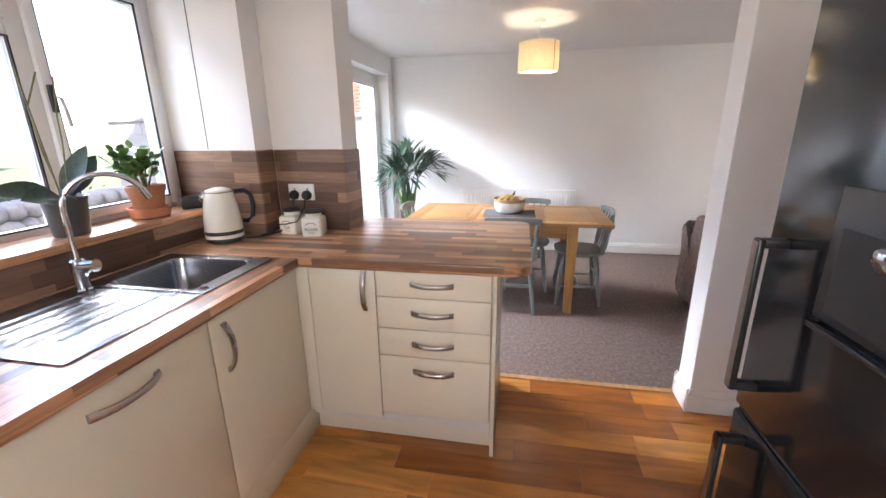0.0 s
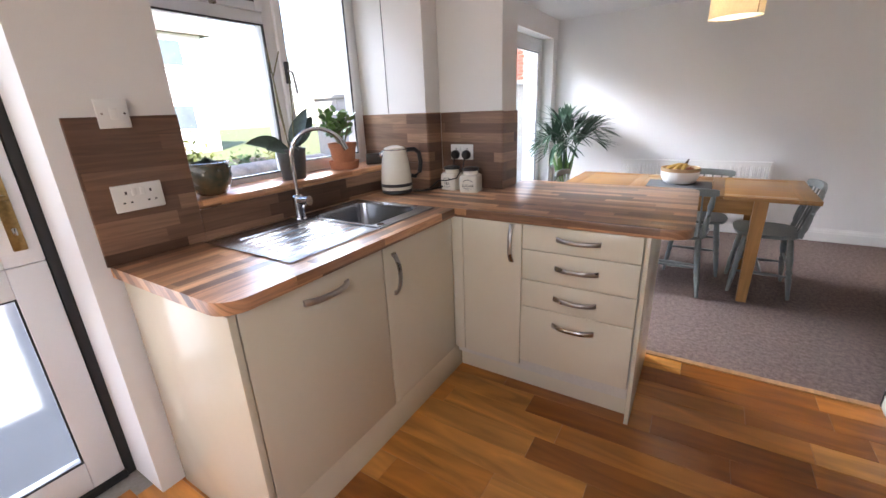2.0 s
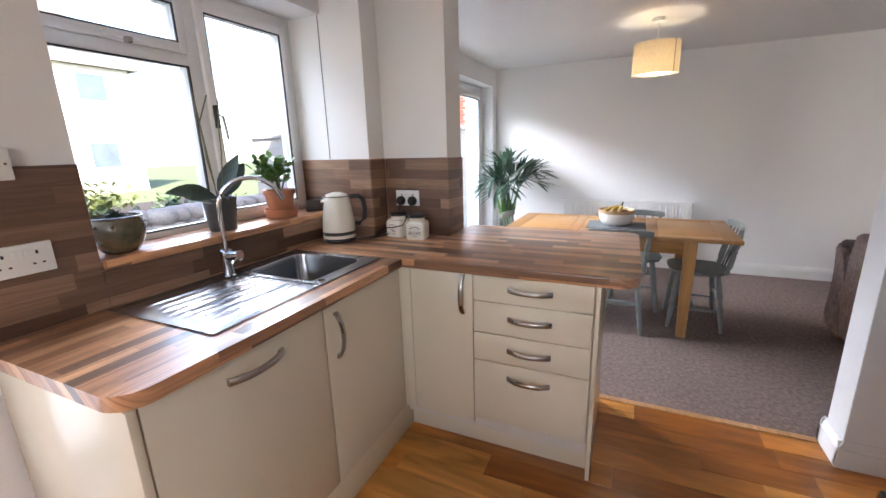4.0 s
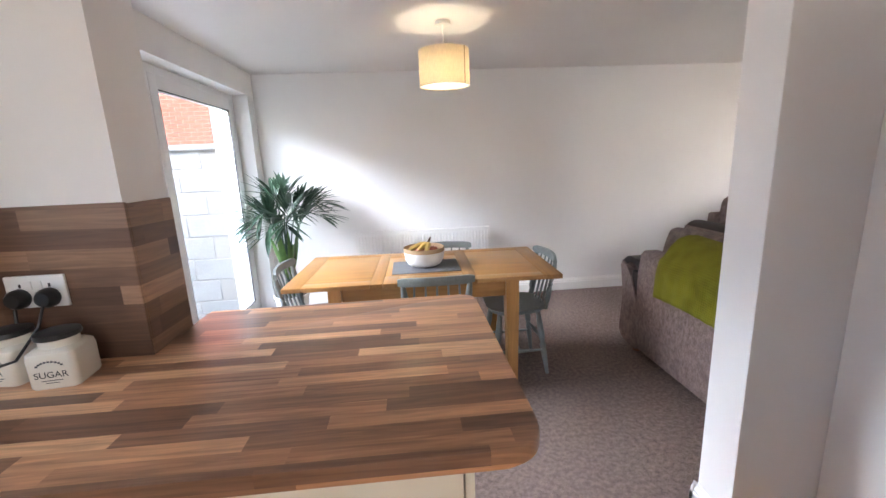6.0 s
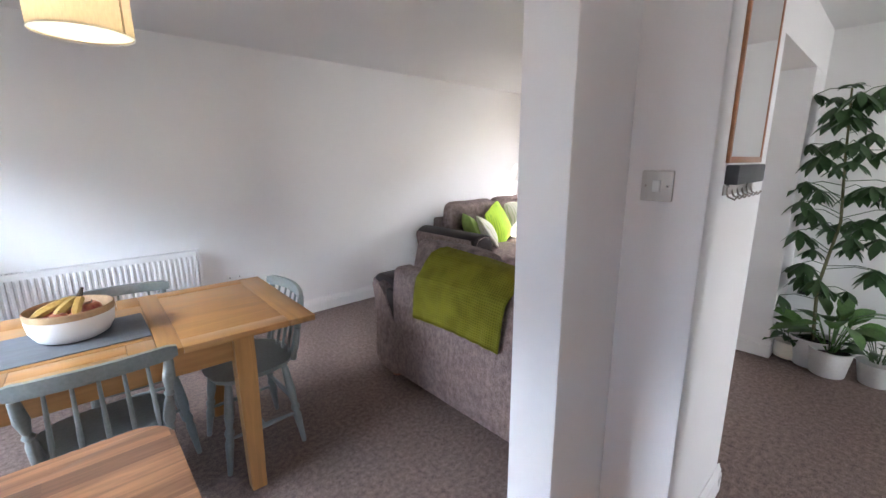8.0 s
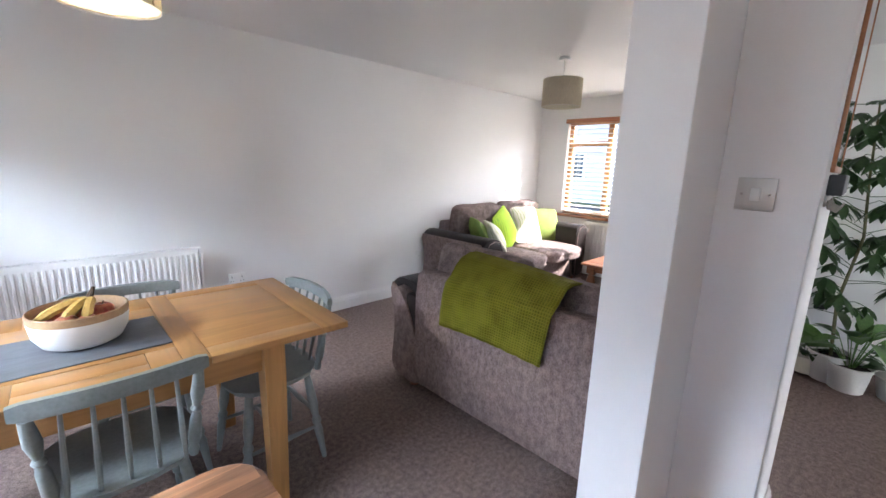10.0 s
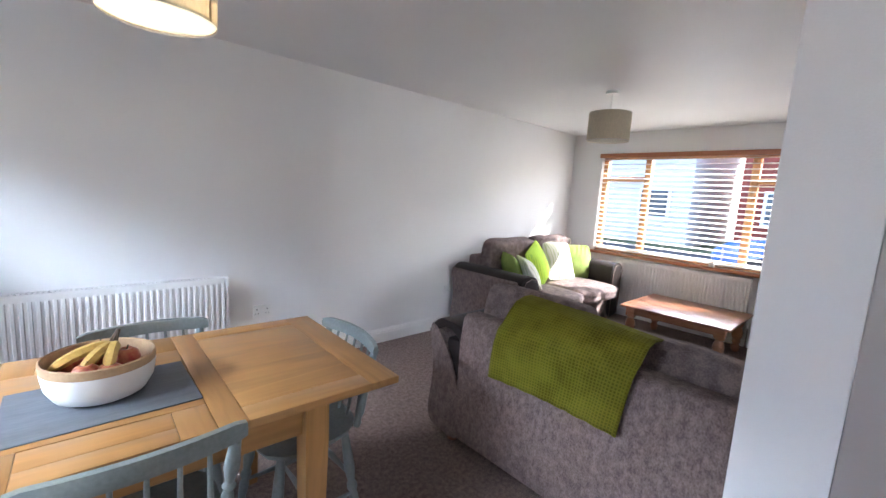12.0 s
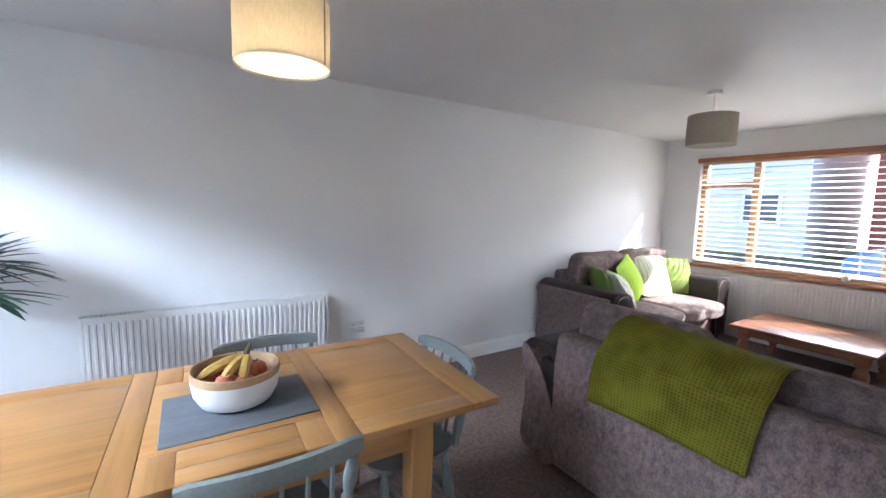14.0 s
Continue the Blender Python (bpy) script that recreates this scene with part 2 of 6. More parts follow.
PALE_METAL = surface("pale_brushed_metal", (0.62, 0.60, 0.57), (0.54, 0.52, 0.49), 6, 0.42, metal=0.6, stretch=(1, 1, 0.1))
BLACK_GLOSS = surface("black_gloss_fridge", (0.012, 0.012, 0.013), (0.009, 0.009, 0.01), 3, 0.12, coat=0.1, rough_var=0.04)
BLACK = surface("black_plastic", (0.02, 0.02, 0.021), (0.014, 0.014, 0.015), 8, 0.35)
PLASTIC = surface("white_plastic", (0.78, 0.78, 0.76), (0.75, 0.75, 0.73), 8, 0.3, fine=0.2)
WALNUT = [(0.0, (0.15, 0.073, 0.040)), (0.2, (0.25, 0.122, 0.064)), (0.5, (0.41, 0.20, 0.098)), (0.8, (0.54, 0.275, 0.135)), (1.0, (0.66, 0.38, 0.20))]
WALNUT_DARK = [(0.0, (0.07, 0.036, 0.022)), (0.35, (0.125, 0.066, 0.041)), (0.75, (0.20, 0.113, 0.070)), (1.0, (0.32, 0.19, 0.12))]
TOP_X = block_wood("walnut_block_worktop_across", (1, 0, 0), (0, 1, 0.9), WALNUT, 0.40, 0.043, rough=0.30, wide=0.34)
TOP_Y = block_wood("walnut_block_worktop_along", (0, 1, 0), (1, 0, 0.9), WALNUT, 0.40, 0.043, rough=0.30, wide=0.34)
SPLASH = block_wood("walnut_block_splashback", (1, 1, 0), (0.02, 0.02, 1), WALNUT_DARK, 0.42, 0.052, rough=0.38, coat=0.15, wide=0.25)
FLOORW = plank_wood("oak_laminate_floor", [(0.0, (0.27, 0.082, 0.012)), (0.35, (0.41, 0.145, 0.022)), (0.7, (0.53, 0.21, 0.037)), (1.0, (0.62, 0.285, 0.066))], 0, 0.30, 0.36, True, (2.0, 13.0), 0.2)
OAK = plank_wood("oak_table", [(0.2, (0.33, 0.158, 0.046)), (0.8, (0.42, 0.218, 0.072))], 0, 0.36, 0.17, False, (2.0, 26.0), 0.1)
OAK_Y = plank_wood("oak_table_cross", [(0.2, (0.30, 0.143, 0.041)), (0.8, (0.39, 0.20, 0.066))], 1, 0.36, 0.17, False, (2.0, 26.0), 0.1)
OAK_Z = plank_wood("oak_table_upright", [(0.2, (0.36, 0.172, 0.048)), (0.8, (0.46, 0.24, 0.078))], 2, 0.38, 0.18, False, (3.0, 45.0), 0.05)
DARKOAK = plank_wood("red_brown_pine", [(0.2, (0.24, 0.095, 0.045)), (0.8, (0.34, 0.15, 0.075))], 1, 0.28, 0.2, False, (3.0, 40.0), 0.3)
PINE = plank_wood("golden_wood_window", [(0.2, (0.40, 0.20, 0.075)), (0.8, (0.52, 0.28, 0.12))], 1, 0.35, 0.2, False, (3.0, 50.0), 0.2)
PINE_Z = plank_wood("golden_wood_window_upright", [(0.2, (0.40, 0.20, 0.075)), (0.8, (0.52, 0.28, 0.12))], 2, 0.35, 0.2, False, (3.0, 50.0), 0.2)
REDWOOD = plank_wood("red_brown_wood_rail", [(0.2, (0.30, 0.12, 0.05)), (0.8, (0.40, 0.17, 0.075))], 1, 0.3, 0.2, False, (3.0, 50.0), 0.2)
SLATM = surface("white_wood_slat", (0.80, 0.77, 0.72), (0.76, 0.73, 0.67), 6, 0.4, stretch=(1, 0.1, 1))
CHAIRG = surface("grey_green_chair_paint", (0.245, 0.275, 0.27), (0.18, 0.205, 0.20), 9, 0.42, bump=0.0005, bump_scale=90)
CHENILLE = surface("taupe_chenille", (0.285, 0.212, 0.192), (0.135, 0.097, 0.087), 42, 0.85, bump=0.002, bump_scale=170, stretch=(1, 1, 0.6), fine=0.5, spread=0.12, spec=0.15)
CHEN_CUSH = surface("taupe_chenille_cushion", (0.27, 0.205, 0.19), (0.13, 0.098, 0.09), 22, 0.85, bump=0.0015, bump_scale=150, fine=0.45, spread=0.1, spec=0.15)
LEATHER = surface("dark_brown_leather", (0.026, 0.017, 0.015), (0.015, 0.010, 0.009), 14, 0.5, bump=0.0006, bump_scale=220, spec=0.25)
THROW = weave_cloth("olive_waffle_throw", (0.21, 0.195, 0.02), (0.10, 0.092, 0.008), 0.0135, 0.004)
SAGEC = surface("sage_green_cushion", (0.30, 0.38, 0.10), (0.20, 0.28, 0.07), 12, 0.85, bump=0.001, bump_scale=240, spec=0.15)
RAD = surface("white_radiator_enamel", (0.80, 0.79, 0.77), (0.77, 0.76, 0.74), 3, 0.3, fine=0.2)
LEAF = surface("dark_green_leaf", (0.055, 0.115, 0.035), (0.025, 0.062, 0.02), 18, 0.4)
LEAF_LIGHT = surface("mid_green_leaf", (0.11, 0.22, 0.05), (0.055, 0.13, 0.028), 18, 0.4)
LEAF_GREY = surface("dark_palm_leaf", (0.045, 0.10, 0.055), (0.016, 0.042, 0.025), 16, 0.38)
STEM = surface("green_brown_stem", (0.16, 0.15, 0.06), (0.09, 0.085, 0.035), 30, 0.6)
SOIL = surface("dark_soil", (0.035, 0.025, 0.018), (0.018, 0.012, 0.009), 60, 0.95, bump=0.004, bump_scale=120)
TERRA = surface("terracotta", (0.42, 0.17, 0.085), (0.33, 0.125, 0.06), 14, 0.75, bump=0.0006, bump_scale=120)
GREYPOT = surface("dark_grey_pot", (0.055, 0.06, 0.065), (0.04, 0.043, 0.047), 8, 0.5)
WHITEPOT = surface("white_pot", (0.70, 0.69, 0.66), (0.62, 0.61, 0.58), 10, 0.45)
CERAMIC = surface("cream_ceramic", (0.76, 0.72, 0.62), (0.72, 0.67, 0.57), 6, 0.22, fine=0.2)
WHITEBOWL = surface("white_stoneware", (0.80, 0.79, 0.77), (0.76, 0.75, 0.73), 8, 0.35, fine=0.2)
TANBOWL = surface("tan_stoneware", (0.46, 0.31, 0.17), (0.36, 0.23, 0.12), 18, 0.6, bump=0.0005)
SLATE = surface("grey_placemat", (0.145, 0.155, 0.17), (0.10, 0.108, 0.12), 8, 0.7, stretch=(0.3, 3, 1), bump=0.0006)
CONCRETE = surface("grey_concrete_block", (0.34, 0.33, 0.31), (0.26, 0.255, 0.24), 5, 0.9, bump=0.003, bump_scale=60)
BRICK = surface("red_brick", (0.27, 0.062, 0.042), (0.20, 0.045, 0.03), 5, 0.85, bump=0.002, bump_scale=70)
MORTAR = surface("mortar", (0.33, 0.31, 0.28), (0.27, 0.25, 0.22), 10, 0.9)
GRASS = surface("lawn_ground", (0.10, 0.12, 0.045), (0.065, 0.085, 0.03), 3, 0.95, bump=0.02, bump_scale=40)
TARMAC = surface("grey_paving", (0.20, 0.195, 0.185), (0.15, 0.145, 0.135), 4, 0.9, bump=0.003, bump_scale=50)
RENDERW = surface("pale_render", (0.70, 0.69, 0.67), (0.62, 0.61, 0.59), 3, 0.85)
GLASS = clear_glass("window_glass")
FROST = clear_glass("obscured_door_glass", 0.25)
MIRROR = surface("mirror_silver", (0.9, 0.9, 0.9), (0.89, 0.89, 0.89), 2, 0.03, metal=1.0, rough_var=0.01)
SHADE = shade_cloth("linen_lampshade", (0.78, 0.70, 0.55))
DIFFUSE = shade_cloth("lamp_diffuser", (0.88, 0.84, 0.74))

# ---- mesh helpers ----


def box(bm, x0, y0, z0, x1, y1, z1):
    v = [bm.verts.new(c) for c in ((x0, y0, z0), (x1, y0, z0), (x1, y1, z0), (x0, y1, z0), (x0, y0, z1), (x1, y0, z1), (x1, y1, z1), (x0, y1, z1))]
    return [bm.faces.new([v[i] for i in q]) for q in ((3, 2, 1, 0), (4, 5, 6, 7), (0, 1, 5, 4), (1, 2, 6, 5), (2, 3, 7, 6), (3, 0, 4, 7))]


def bbox(x0, y0, z0, x1, y1, z1, r=0.0, seg=2):
    """A box with its edges rounded by r."""
    bm = bmesh.new()
    box(bm, x0, y0, z0, x1, y1, z1)
    if r:
        bmesh.ops.bevel(bm, geom=bm.edges[:], offset=r, segments=seg, affect="EDGES", profile=0.5)
    return bm


def lathe(profile, seg=24, at=(0, 0, 0), bm=None, m=None, caps=True):
    """A turned body from (radius, height) pairs, bottom to top."""
    bm = bm or bmesh.new()
    m = m or Matrix.Translation(at)
    rings = []
    for r, z in profile:
        if r <= 1e-5:
            rings.append([bm.verts.new(m @ Vector((0, 0, z)))])
        else:
            rings.append([bm.verts.new(m @ Vector((r * math.cos(2 * math.pi * i / seg), r * math.sin(2 * math.pi * i / seg), z))) for i in range(seg)])
    for a, b in zip(rings, rings[1:]):
        for i in range(seg):
            j = (i + 1) % seg
            q = [a[i % len(a)], a[j % len(a)], b[j % len(b)], b[i % len(b)]]
            q = list(dict.fromkeys(q))
            if len(q) > 2:
                bm.faces.new(q)
    for ring, flip in ((rings[0], True), (rings[-1], False)):
        if caps and len(ring) > 2:
            bm.faces.new(ring[::-1] if flip else ring)
    return bm


def between(a, b):
    """The pose that carries the z axis from a towards b, and the distance."""
    a, b = Vector(a), Vector(b)
    return Matrix.Translation(a) @ (b - a).to_track_quat("Z", "Y").to_matrix().to_4x4(), (b - a).length


def rod(a, b, r, seg=12, bm=None, prof=None):
    m, d = between(a, b)
    return lathe([(r * k, d * z) for k, z in (prof or ((1, 0), (1, 1)))], seg, bm=bm, m=m)


def tube(points, r, seg=8, bm=None, taper=1.0):
    """A bent pipe through points."""
    bm = bm or bmesh.new()
    pts = [Vector(p) for p in points]
    rings = []
    for i, p in enumerate(pts):
        d = (pts[min(i + 1, len(pts) - 1)] - pts[max(i - 1, 0)]).normalized()
        side = d.cross(Vector((0.31, 0.17, 0.93)) if abs(d.z) < 0.9 else Vector((1, 0.1, 0))).normalized()
        up = side.cross(d)
        k = r * (1 + (taper - 1) * i / max(1, len(pts) - 1))
        rings.append([bm.verts.new(p + side * k * math.cos(2 * math.pi * j / seg) + up * k * math.sin(2 * math.pi * j / seg)) for j in range(seg)])
    for a, b in zip(rings, rings[1:]):
        for j in range(seg):
            bm.faces.new([a[j], a[(j + 1) % seg], b[(j + 1) % seg], b[j]])
    bm.faces.new(rings[0][::-1])
    bm.faces.new(rings[-1])
    return bm


def prism(outline, z0, z1, bm=None):
    """An outline in x and y, raised from z0 to z1."""
    bm = bm or bmesh.new()
    lo = [bm.verts.new((x, y, z0)) for x, y in outline]
    hi = [bm.verts.new((x, y, z1)) for x, y in outline]
    bm.faces.new(lo[::-1])
    bm.faces.new(hi)
    for i in range(len(lo)):
        j = (i + 1) % len(lo)
        bm.faces.new([lo[i], lo[j], hi[j], hi[i]])
    return bm


def arc(cx, cy, r, a0, a1, n=8):
    return [(cx + r * math.cos(radians(a0 + (a1 - a0) * i / n)), cy + r * math.sin(radians(a0 + (a1 - a0) * i / n))) for i in range(n + 1)]


def puffed(lx, ly, lz, puff=0.3, n=10, power=4.0, m=None, bm=None):
    """A stuffed cushion, lx by ly by lz about its middle, fuller towards the middle."""
    bm = bm or bmesh.new()
    m = m or Matrix()
    tmp = bmesh.new()
    bmesh.ops.create_cube(tmp, size=2)
    bmesh.ops.subdivide_edges(tmp, edges=tmp.edges[:], cuts=n, use_grid_fill=True)
    for v in tmp.verts:
        c = v.co.copy()
        k = (abs(c.x) ** power + abs(c.y) ** power + abs(c.z) ** power) ** (1 / power)
        c = c / k
        full = (1 - puff) + puff * (1 - abs(c.x) ** 2.5) * (1 - abs(c.y) ** 2.5)
        w = 1 + 0.03 * noise.noise(Vector((c.x * 2 + lx * 7, c.y * 2, c.z * 2)))
        v.co = Vector((c.x * lx / 2 * w, c.y * ly / 2 * w, c.z * lz / 2 * full * w))
    tmp.transform(m)
    me = bpy.data.meshes.new("tmp")
    tmp.to_mesh(me)
    bm.from_mesh(me)
    bpy.data.meshes.remove(me)
    tmp.free()
    return bm


def mesh_of(name, bm, mat, smooth=True):
    bmesh.ops.recalc_face_normals(bm, faces=bm.faces[:])
    me = bpy.data.meshes.new(name)
    bm.to_mesh(me)
    bm.free()
    me.materials.append(mat)
    if smooth:
        me.shade_smooth()
        me.set_sharp_from_angle(angle=radians(38))
    return me


def part(name, bm, mat, parent, label="", m=None, smooth=True):
    ob = new(name, mesh_of(name, bm, mat, smooth))
    if parent is not None:
        ob.parent = parent
    if m is not None:
        ob.matrix_basis = m
    return tagged(ob, label) if label else ob


def thing(name, label, category, group="", m=None, kind=""):
    ob = new(name)
    ob.empty_display_size = 0.1
    if m is not None:
        ob.matrix_basis = m
    return tagged(ob, label, category, group, kind)


def structure(name, bm, mat, label, category, smooth=False):
    return tagged(new(name, mesh_of(name, bm, mat, smooth)), label, category, kind="structure")


# ---- the plan, in metres ----
WX, FY, LX, CZ = -1.25, 5.20, 5.25, 2.25        # window wall, far wall, living room's front wall, ceiling
OUT = 0.34                                      # thickness of the outer walls
WIN = (0.875, 2.068, 1.05, 2.075)               # kitchen window: y, y, z, z
PAT = (2.75, 5.05, 0.06, 2.05)                  # patio doors
BDR = (-0.42, 0.50, 0.0, 2.06)                  # back door
FRW = (2.62, 4.79, 0.77, 1.99)                  # living room window
KY0 = -1.9                                      # kitchen's end wall


def wall_x(bm, x0, x1, y0, y1, holes, z0=0.0, z1=CZ):
    """A wall between x0 and x1 with openings (y, y, z, z) through it."""
    y = y0
    for a, b, lo, hi in sorted(holes):
        if a > y:
            box(bm, x0, y, z0, x1, a, z1)
        if lo > z0:
            box(bm, x0, a, z0, x1, b, lo)
        if hi < z1:
            box(bm, x0, a, hi, x1, b, z1)
        y = b
    if y1 > y:
        box(bm, x0, y, z0, x1, y1, z1)
    return bm


structure("wall_west", wall_x(bmesh.new(), WX - OUT, WX, KY0, FY, [WIN, PAT, BDR]), WALL, "white painted plaster wall with window and garden doors", "wall")
structure("wall_north", bbox(WX - OUT, FY, 0, LX + OUT, FY + 0.25, CZ), WALL, "long white painted plaster wall with radiator", "wall")
structure("wall_east", wall_x(bmesh.new(), LX, LX + 0.15, KY0, FY, [FRW]), WALL, "white painted plaster wall with wide window", "wall")
bm = bbox(WX - OUT, KY0 - 0.2, 0, -0.35, KY0, CZ)
box(bm, 0.85, KY0 - 0.2, 0, 2.30, KY0, CZ)
# window gap added out of view so the kitchen fill lamp shines in
box(bm, -0.35, KY0 - 0.2, 0, 0.85, KY0, 1.1)
box(bm, -0.35, KY0 - 0.2, 2.05, 0.85, KY0, CZ)
# doorway gap from x 2.30 to 3.20, added unseen for the hall lamp
box(bm, 3.20, KY0 - 0.2, 0, LX + OUT, KY0, CZ)
box(bm, 2.30, KY0 - 0.2, 2.05, 3.20, KY0, CZ)
structure("wall_south", bm, WALL, "white painted plaster wall with two added, unseen openings for light", "wall")
bm = bbox(WX, 2.218, 0, -0.612, 2.416, CZ)
structure("wall_stub", bm, WALL, "short white partition between kitchen and dining room", "wall")
structure("wall_pipe_boxing", bbox(WX, 2.068, 0.0, -1.004, 2.216, CZ), WALL, "white boxed-in pipe casing beside the window", "wall")
structure("trim_boxing_joint", bbox(-1.2665, 2.0655, 1.342, -1.2635, 2.0672, 2.075), GASKET, "thin dark joint in the white boxing", "trim")
# hall partition: pier, wall with the mirror, opening with a head over it, end post
HALL_END = 2.14
POST_X, PLANT_X = 3.82, 4.27
structure("wall_pier", bbox(1.192, 2.222, 0, 1.70, 2.382, CZ, 0.003), WALL, "white painted plaster pier beside the opening", "wall")
structure("wall_hall", bbox(1.515, 2.005, 0, HALL_END, 2.2215, CZ, 0.003), WALL, "white painted hall wall with mirror", "wall")
structure("wall_hall_head", bbox(HALL_END, 2.12, 1.957, LX, 2.32, CZ), WALL, "white plaster head over the opening", "wall")
structure("wall_post", bbox(POST_X, 2.12, 0, LX, 2.32, 1.957, 0.004), WALL, "white plaster end of the hall wall", "wall")
structure("wall_plants", bbox(PLANT_X, KY0, 0, PLANT_X + 0.15, 2.12, CZ), WALL, "white painted hall wall behind the plants", "wall")
# unseen glazed doorway, made up so that light reaches the hall
structure("door_hall_added", bbox(2.30, KY0 - 0.12, 0.0, 2.38, KY0 - 0.06, 2.05), UPVC, "white frame of an unseen glazed doorway added to light the hall", "door")
fdp = part("pane", bbox(2.38, KY0 - 0.095, 0.0, 3.20, KY0 - 0.085, 2.05), FROST, bpy.data.objects["door_hall_added"], smooth=False)
fdp.visible_shadow = False
structure("wall_kitchen_east", bbox(1.62, KY0, 0, 1.72, 1.55, CZ), WALL, "plain white painted kitchen wall", "wall")
structure("ceiling", bbox(WX - OUT, KY0 - 0.2, CZ, LX + OUT, FY + 0.25, CZ + 0.15), CEIL, "white painted ceiling", "ceiling")
structure("floor_carpet", prism([(WX - OUT, 2.375), (1.16, 2.375), (1.573, 2.10), (1.573, KY0), (LX + OUT, KY0), (LX + OUT, FY), (WX - OUT, FY)], -0.10, 0.0), CARPET, "grey-brown short pile carpet", "carpet")
floor = structure("floor_kitchen", bbox(WX - OUT, KY0, -0.10, 1.573, 2.375, -0.006), MORTAR, "warm oak laminate plank floor", "floor")
structure("trim_threshold", bbox(0.20, 2.356, 0.0, 1.172, 2.394, 0.007, 0.003), PINE, "thin metal threshold strip between laminate and carpet", "threshold")


def skirting(x0, y0, x1, y1, nx, ny, name="baseboard", h=0.125, t=0.018):
    """A white skirting board along a line, its moulded face towards (nx, ny)."""
    bm = bmesh.new()
    prof = ((0, 0), (t, 0), (t, h * 0.68), (t * 0.72, h * 0.72), (t * 0.80, h * 0.80), (t * 0.35, h * 0.93), (t * 0.28, h), (0, h))
    a = [bm.verts.new((x0 + nx * d, y0 + ny * d, z)) for d, z in prof]
    b = [bm.verts.new((x1 + nx * d, y1 + ny * d, z)) for d, z in prof]
    bm.faces.new(a)
    bm.faces.new(b[::-1])
    for i in range(len(a)):
        j = (i + 1) % len(a)
        bm.faces.new([a[i], a[j], b[j], b[i]])
    return structure(name, bm, GLOSS, "white gloss painted moulded skirting board", "skirting board")


skirting(WX, FY, LX, FY, 0, -1)
skirting(LX, 2.32, LX, FY - 0.02, -1, 0)
skirting(WX, 5.05, WX, FY, 1, 0)
skirting(1.192, 2.206, 1.192, 2.40, -1, 0)
skirting(1.174, 2.222, 1.515, 2.222, 0, -1)
skirting(1.174, 2.382, 1.63, 2.382, 0, 1)
skirting(1.515, 1.987, 1.515, 2.215, -1, 0)
skirting(1.497, 2.005, HALL_END + 0.018, 2.005, 0, -1)
skirting(HALL_END, 2.0, HALL_END, 2.215, 1, 0)
skirting(POST_X, 2.105, POST_X, 2.338, -1, 0)
skirting(POST_X, 2.12, PLANT_X, 2.12, 0, -1)
skirting(PLANT_X, KY0, PLANT_X, 2.10, -1, 0)


# ---- windows and doors ----
def bar(name, parent, mat, x0, y0, z0, x1, y1, z1, r=0.004, label=""):
    return part(name, bbox(x0, y0, z0, x1, y1, z1, r), mat, parent, label)


def pane(name, parent, x, y0, y1, z0, z1, mat=None):
    ob = part(name, bbox(x - 0.003, y0, z0, x + 0.003, y1, z1), mat or GLASS, parent, smooth=False)
    ob.visible_shadow = False
    return ob


def leaf_frame(parent, name, x0, x1, y0, y1, z0, z1, w, mat=UPVC, glass=GLASS, seal=True, low=None):
    """A sash or door leaf: four rails round a pane with a dark seal."""
    low = low or w
    fr = part(name, bbox(x0, y0, z0, x1, y0 + w, z1, 0.004), mat, parent)
    part("rail", bbox(x0, y1 - w, z0, x1, y1, z1, 0.004), mat, fr)
    part("rail", bbox(x0 + 0.001, y0 + w, z0, x1 - 0.001, y1 - w, z0 + low, 0.003), mat, fr)
    part("rail", bbox(x0 + 0.001, y0 + w, z1 - w, x1 - 0.001, y1 - w, z1, 0.003), mat, fr)
    if seal:
        s, g = bmesh.new(), 0.006
        a, b, c, d = y0 + w, y1 - w, z0 + low, z1 - w
        for q in ((a, c, a + g, d), (b - g, c, b, d), (a + g, c, b - g, c + g), (a + g, d - g, b - g, d)):
            box(s, x1 - 0.012, q[0], q[1], x1 - 0.004, q[2], q[3])
        part("seal", s, GASKET, fr, smooth=False)
    pane("pane", fr, (x0 + x1) / 2, y0 + w, y1 - w, z0 + low, z1 - w, glass)
    return fr


win = thing("window_1", "white plastic casement window over the sink", "window", kind="structure")
X0, X1 = WX - 0.285, WX - 0.215
bar("window_frame", win, UPVC, X0, WIN[0], WIN[2], X1, 0.925, WIN[3])
bar("window_frame", win, UPVC, X0, 2.018, WIN[2], X1, WIN[1], WIN[3])
bar("window_frame", win, UPVC, X0, 0.925, WIN[2], X1, 2.018, 1.085)
bar("window_frame", win, UPVC, X0, 0.925, 2.02, X1, 2.018, WIN[3])
bar("mullion", win, UPVC, X0, 1.452, 1.085, X1, 1.512, 2.02)
bar("transom", win, UPVC, X0, 0.925, 1.752, X1, 1.452, 1.800)
leaf_frame(win, "sash", X0 + 0.01, X1 + 0.016, 1.512, 2.018, 1.085, 2.02, 0.036)
leaf_frame(win, "fanlight", X0 + 0.01, X1 + 0.016, 0.925, 1.452, 1.800, 2.02, 0.036)
pane("pane", win, X1 - 0.03, 0.925, 1.452, 1.085, 1.752)
sl = bmesh.new()
for q in ((0.925, 1.085, 0.931, 1.752), (1.446, 1.085, 1.452, 1.752), (0.931, 1.085, 1.446, 1.091), (0.931, 1.746, 1.446, 1.752)):
    box(sl, X1 - 0.01, q[0], q[1], X1 + 0.002, q[2], q[3])
part("seal", sl, GASKET, win, smooth=False)
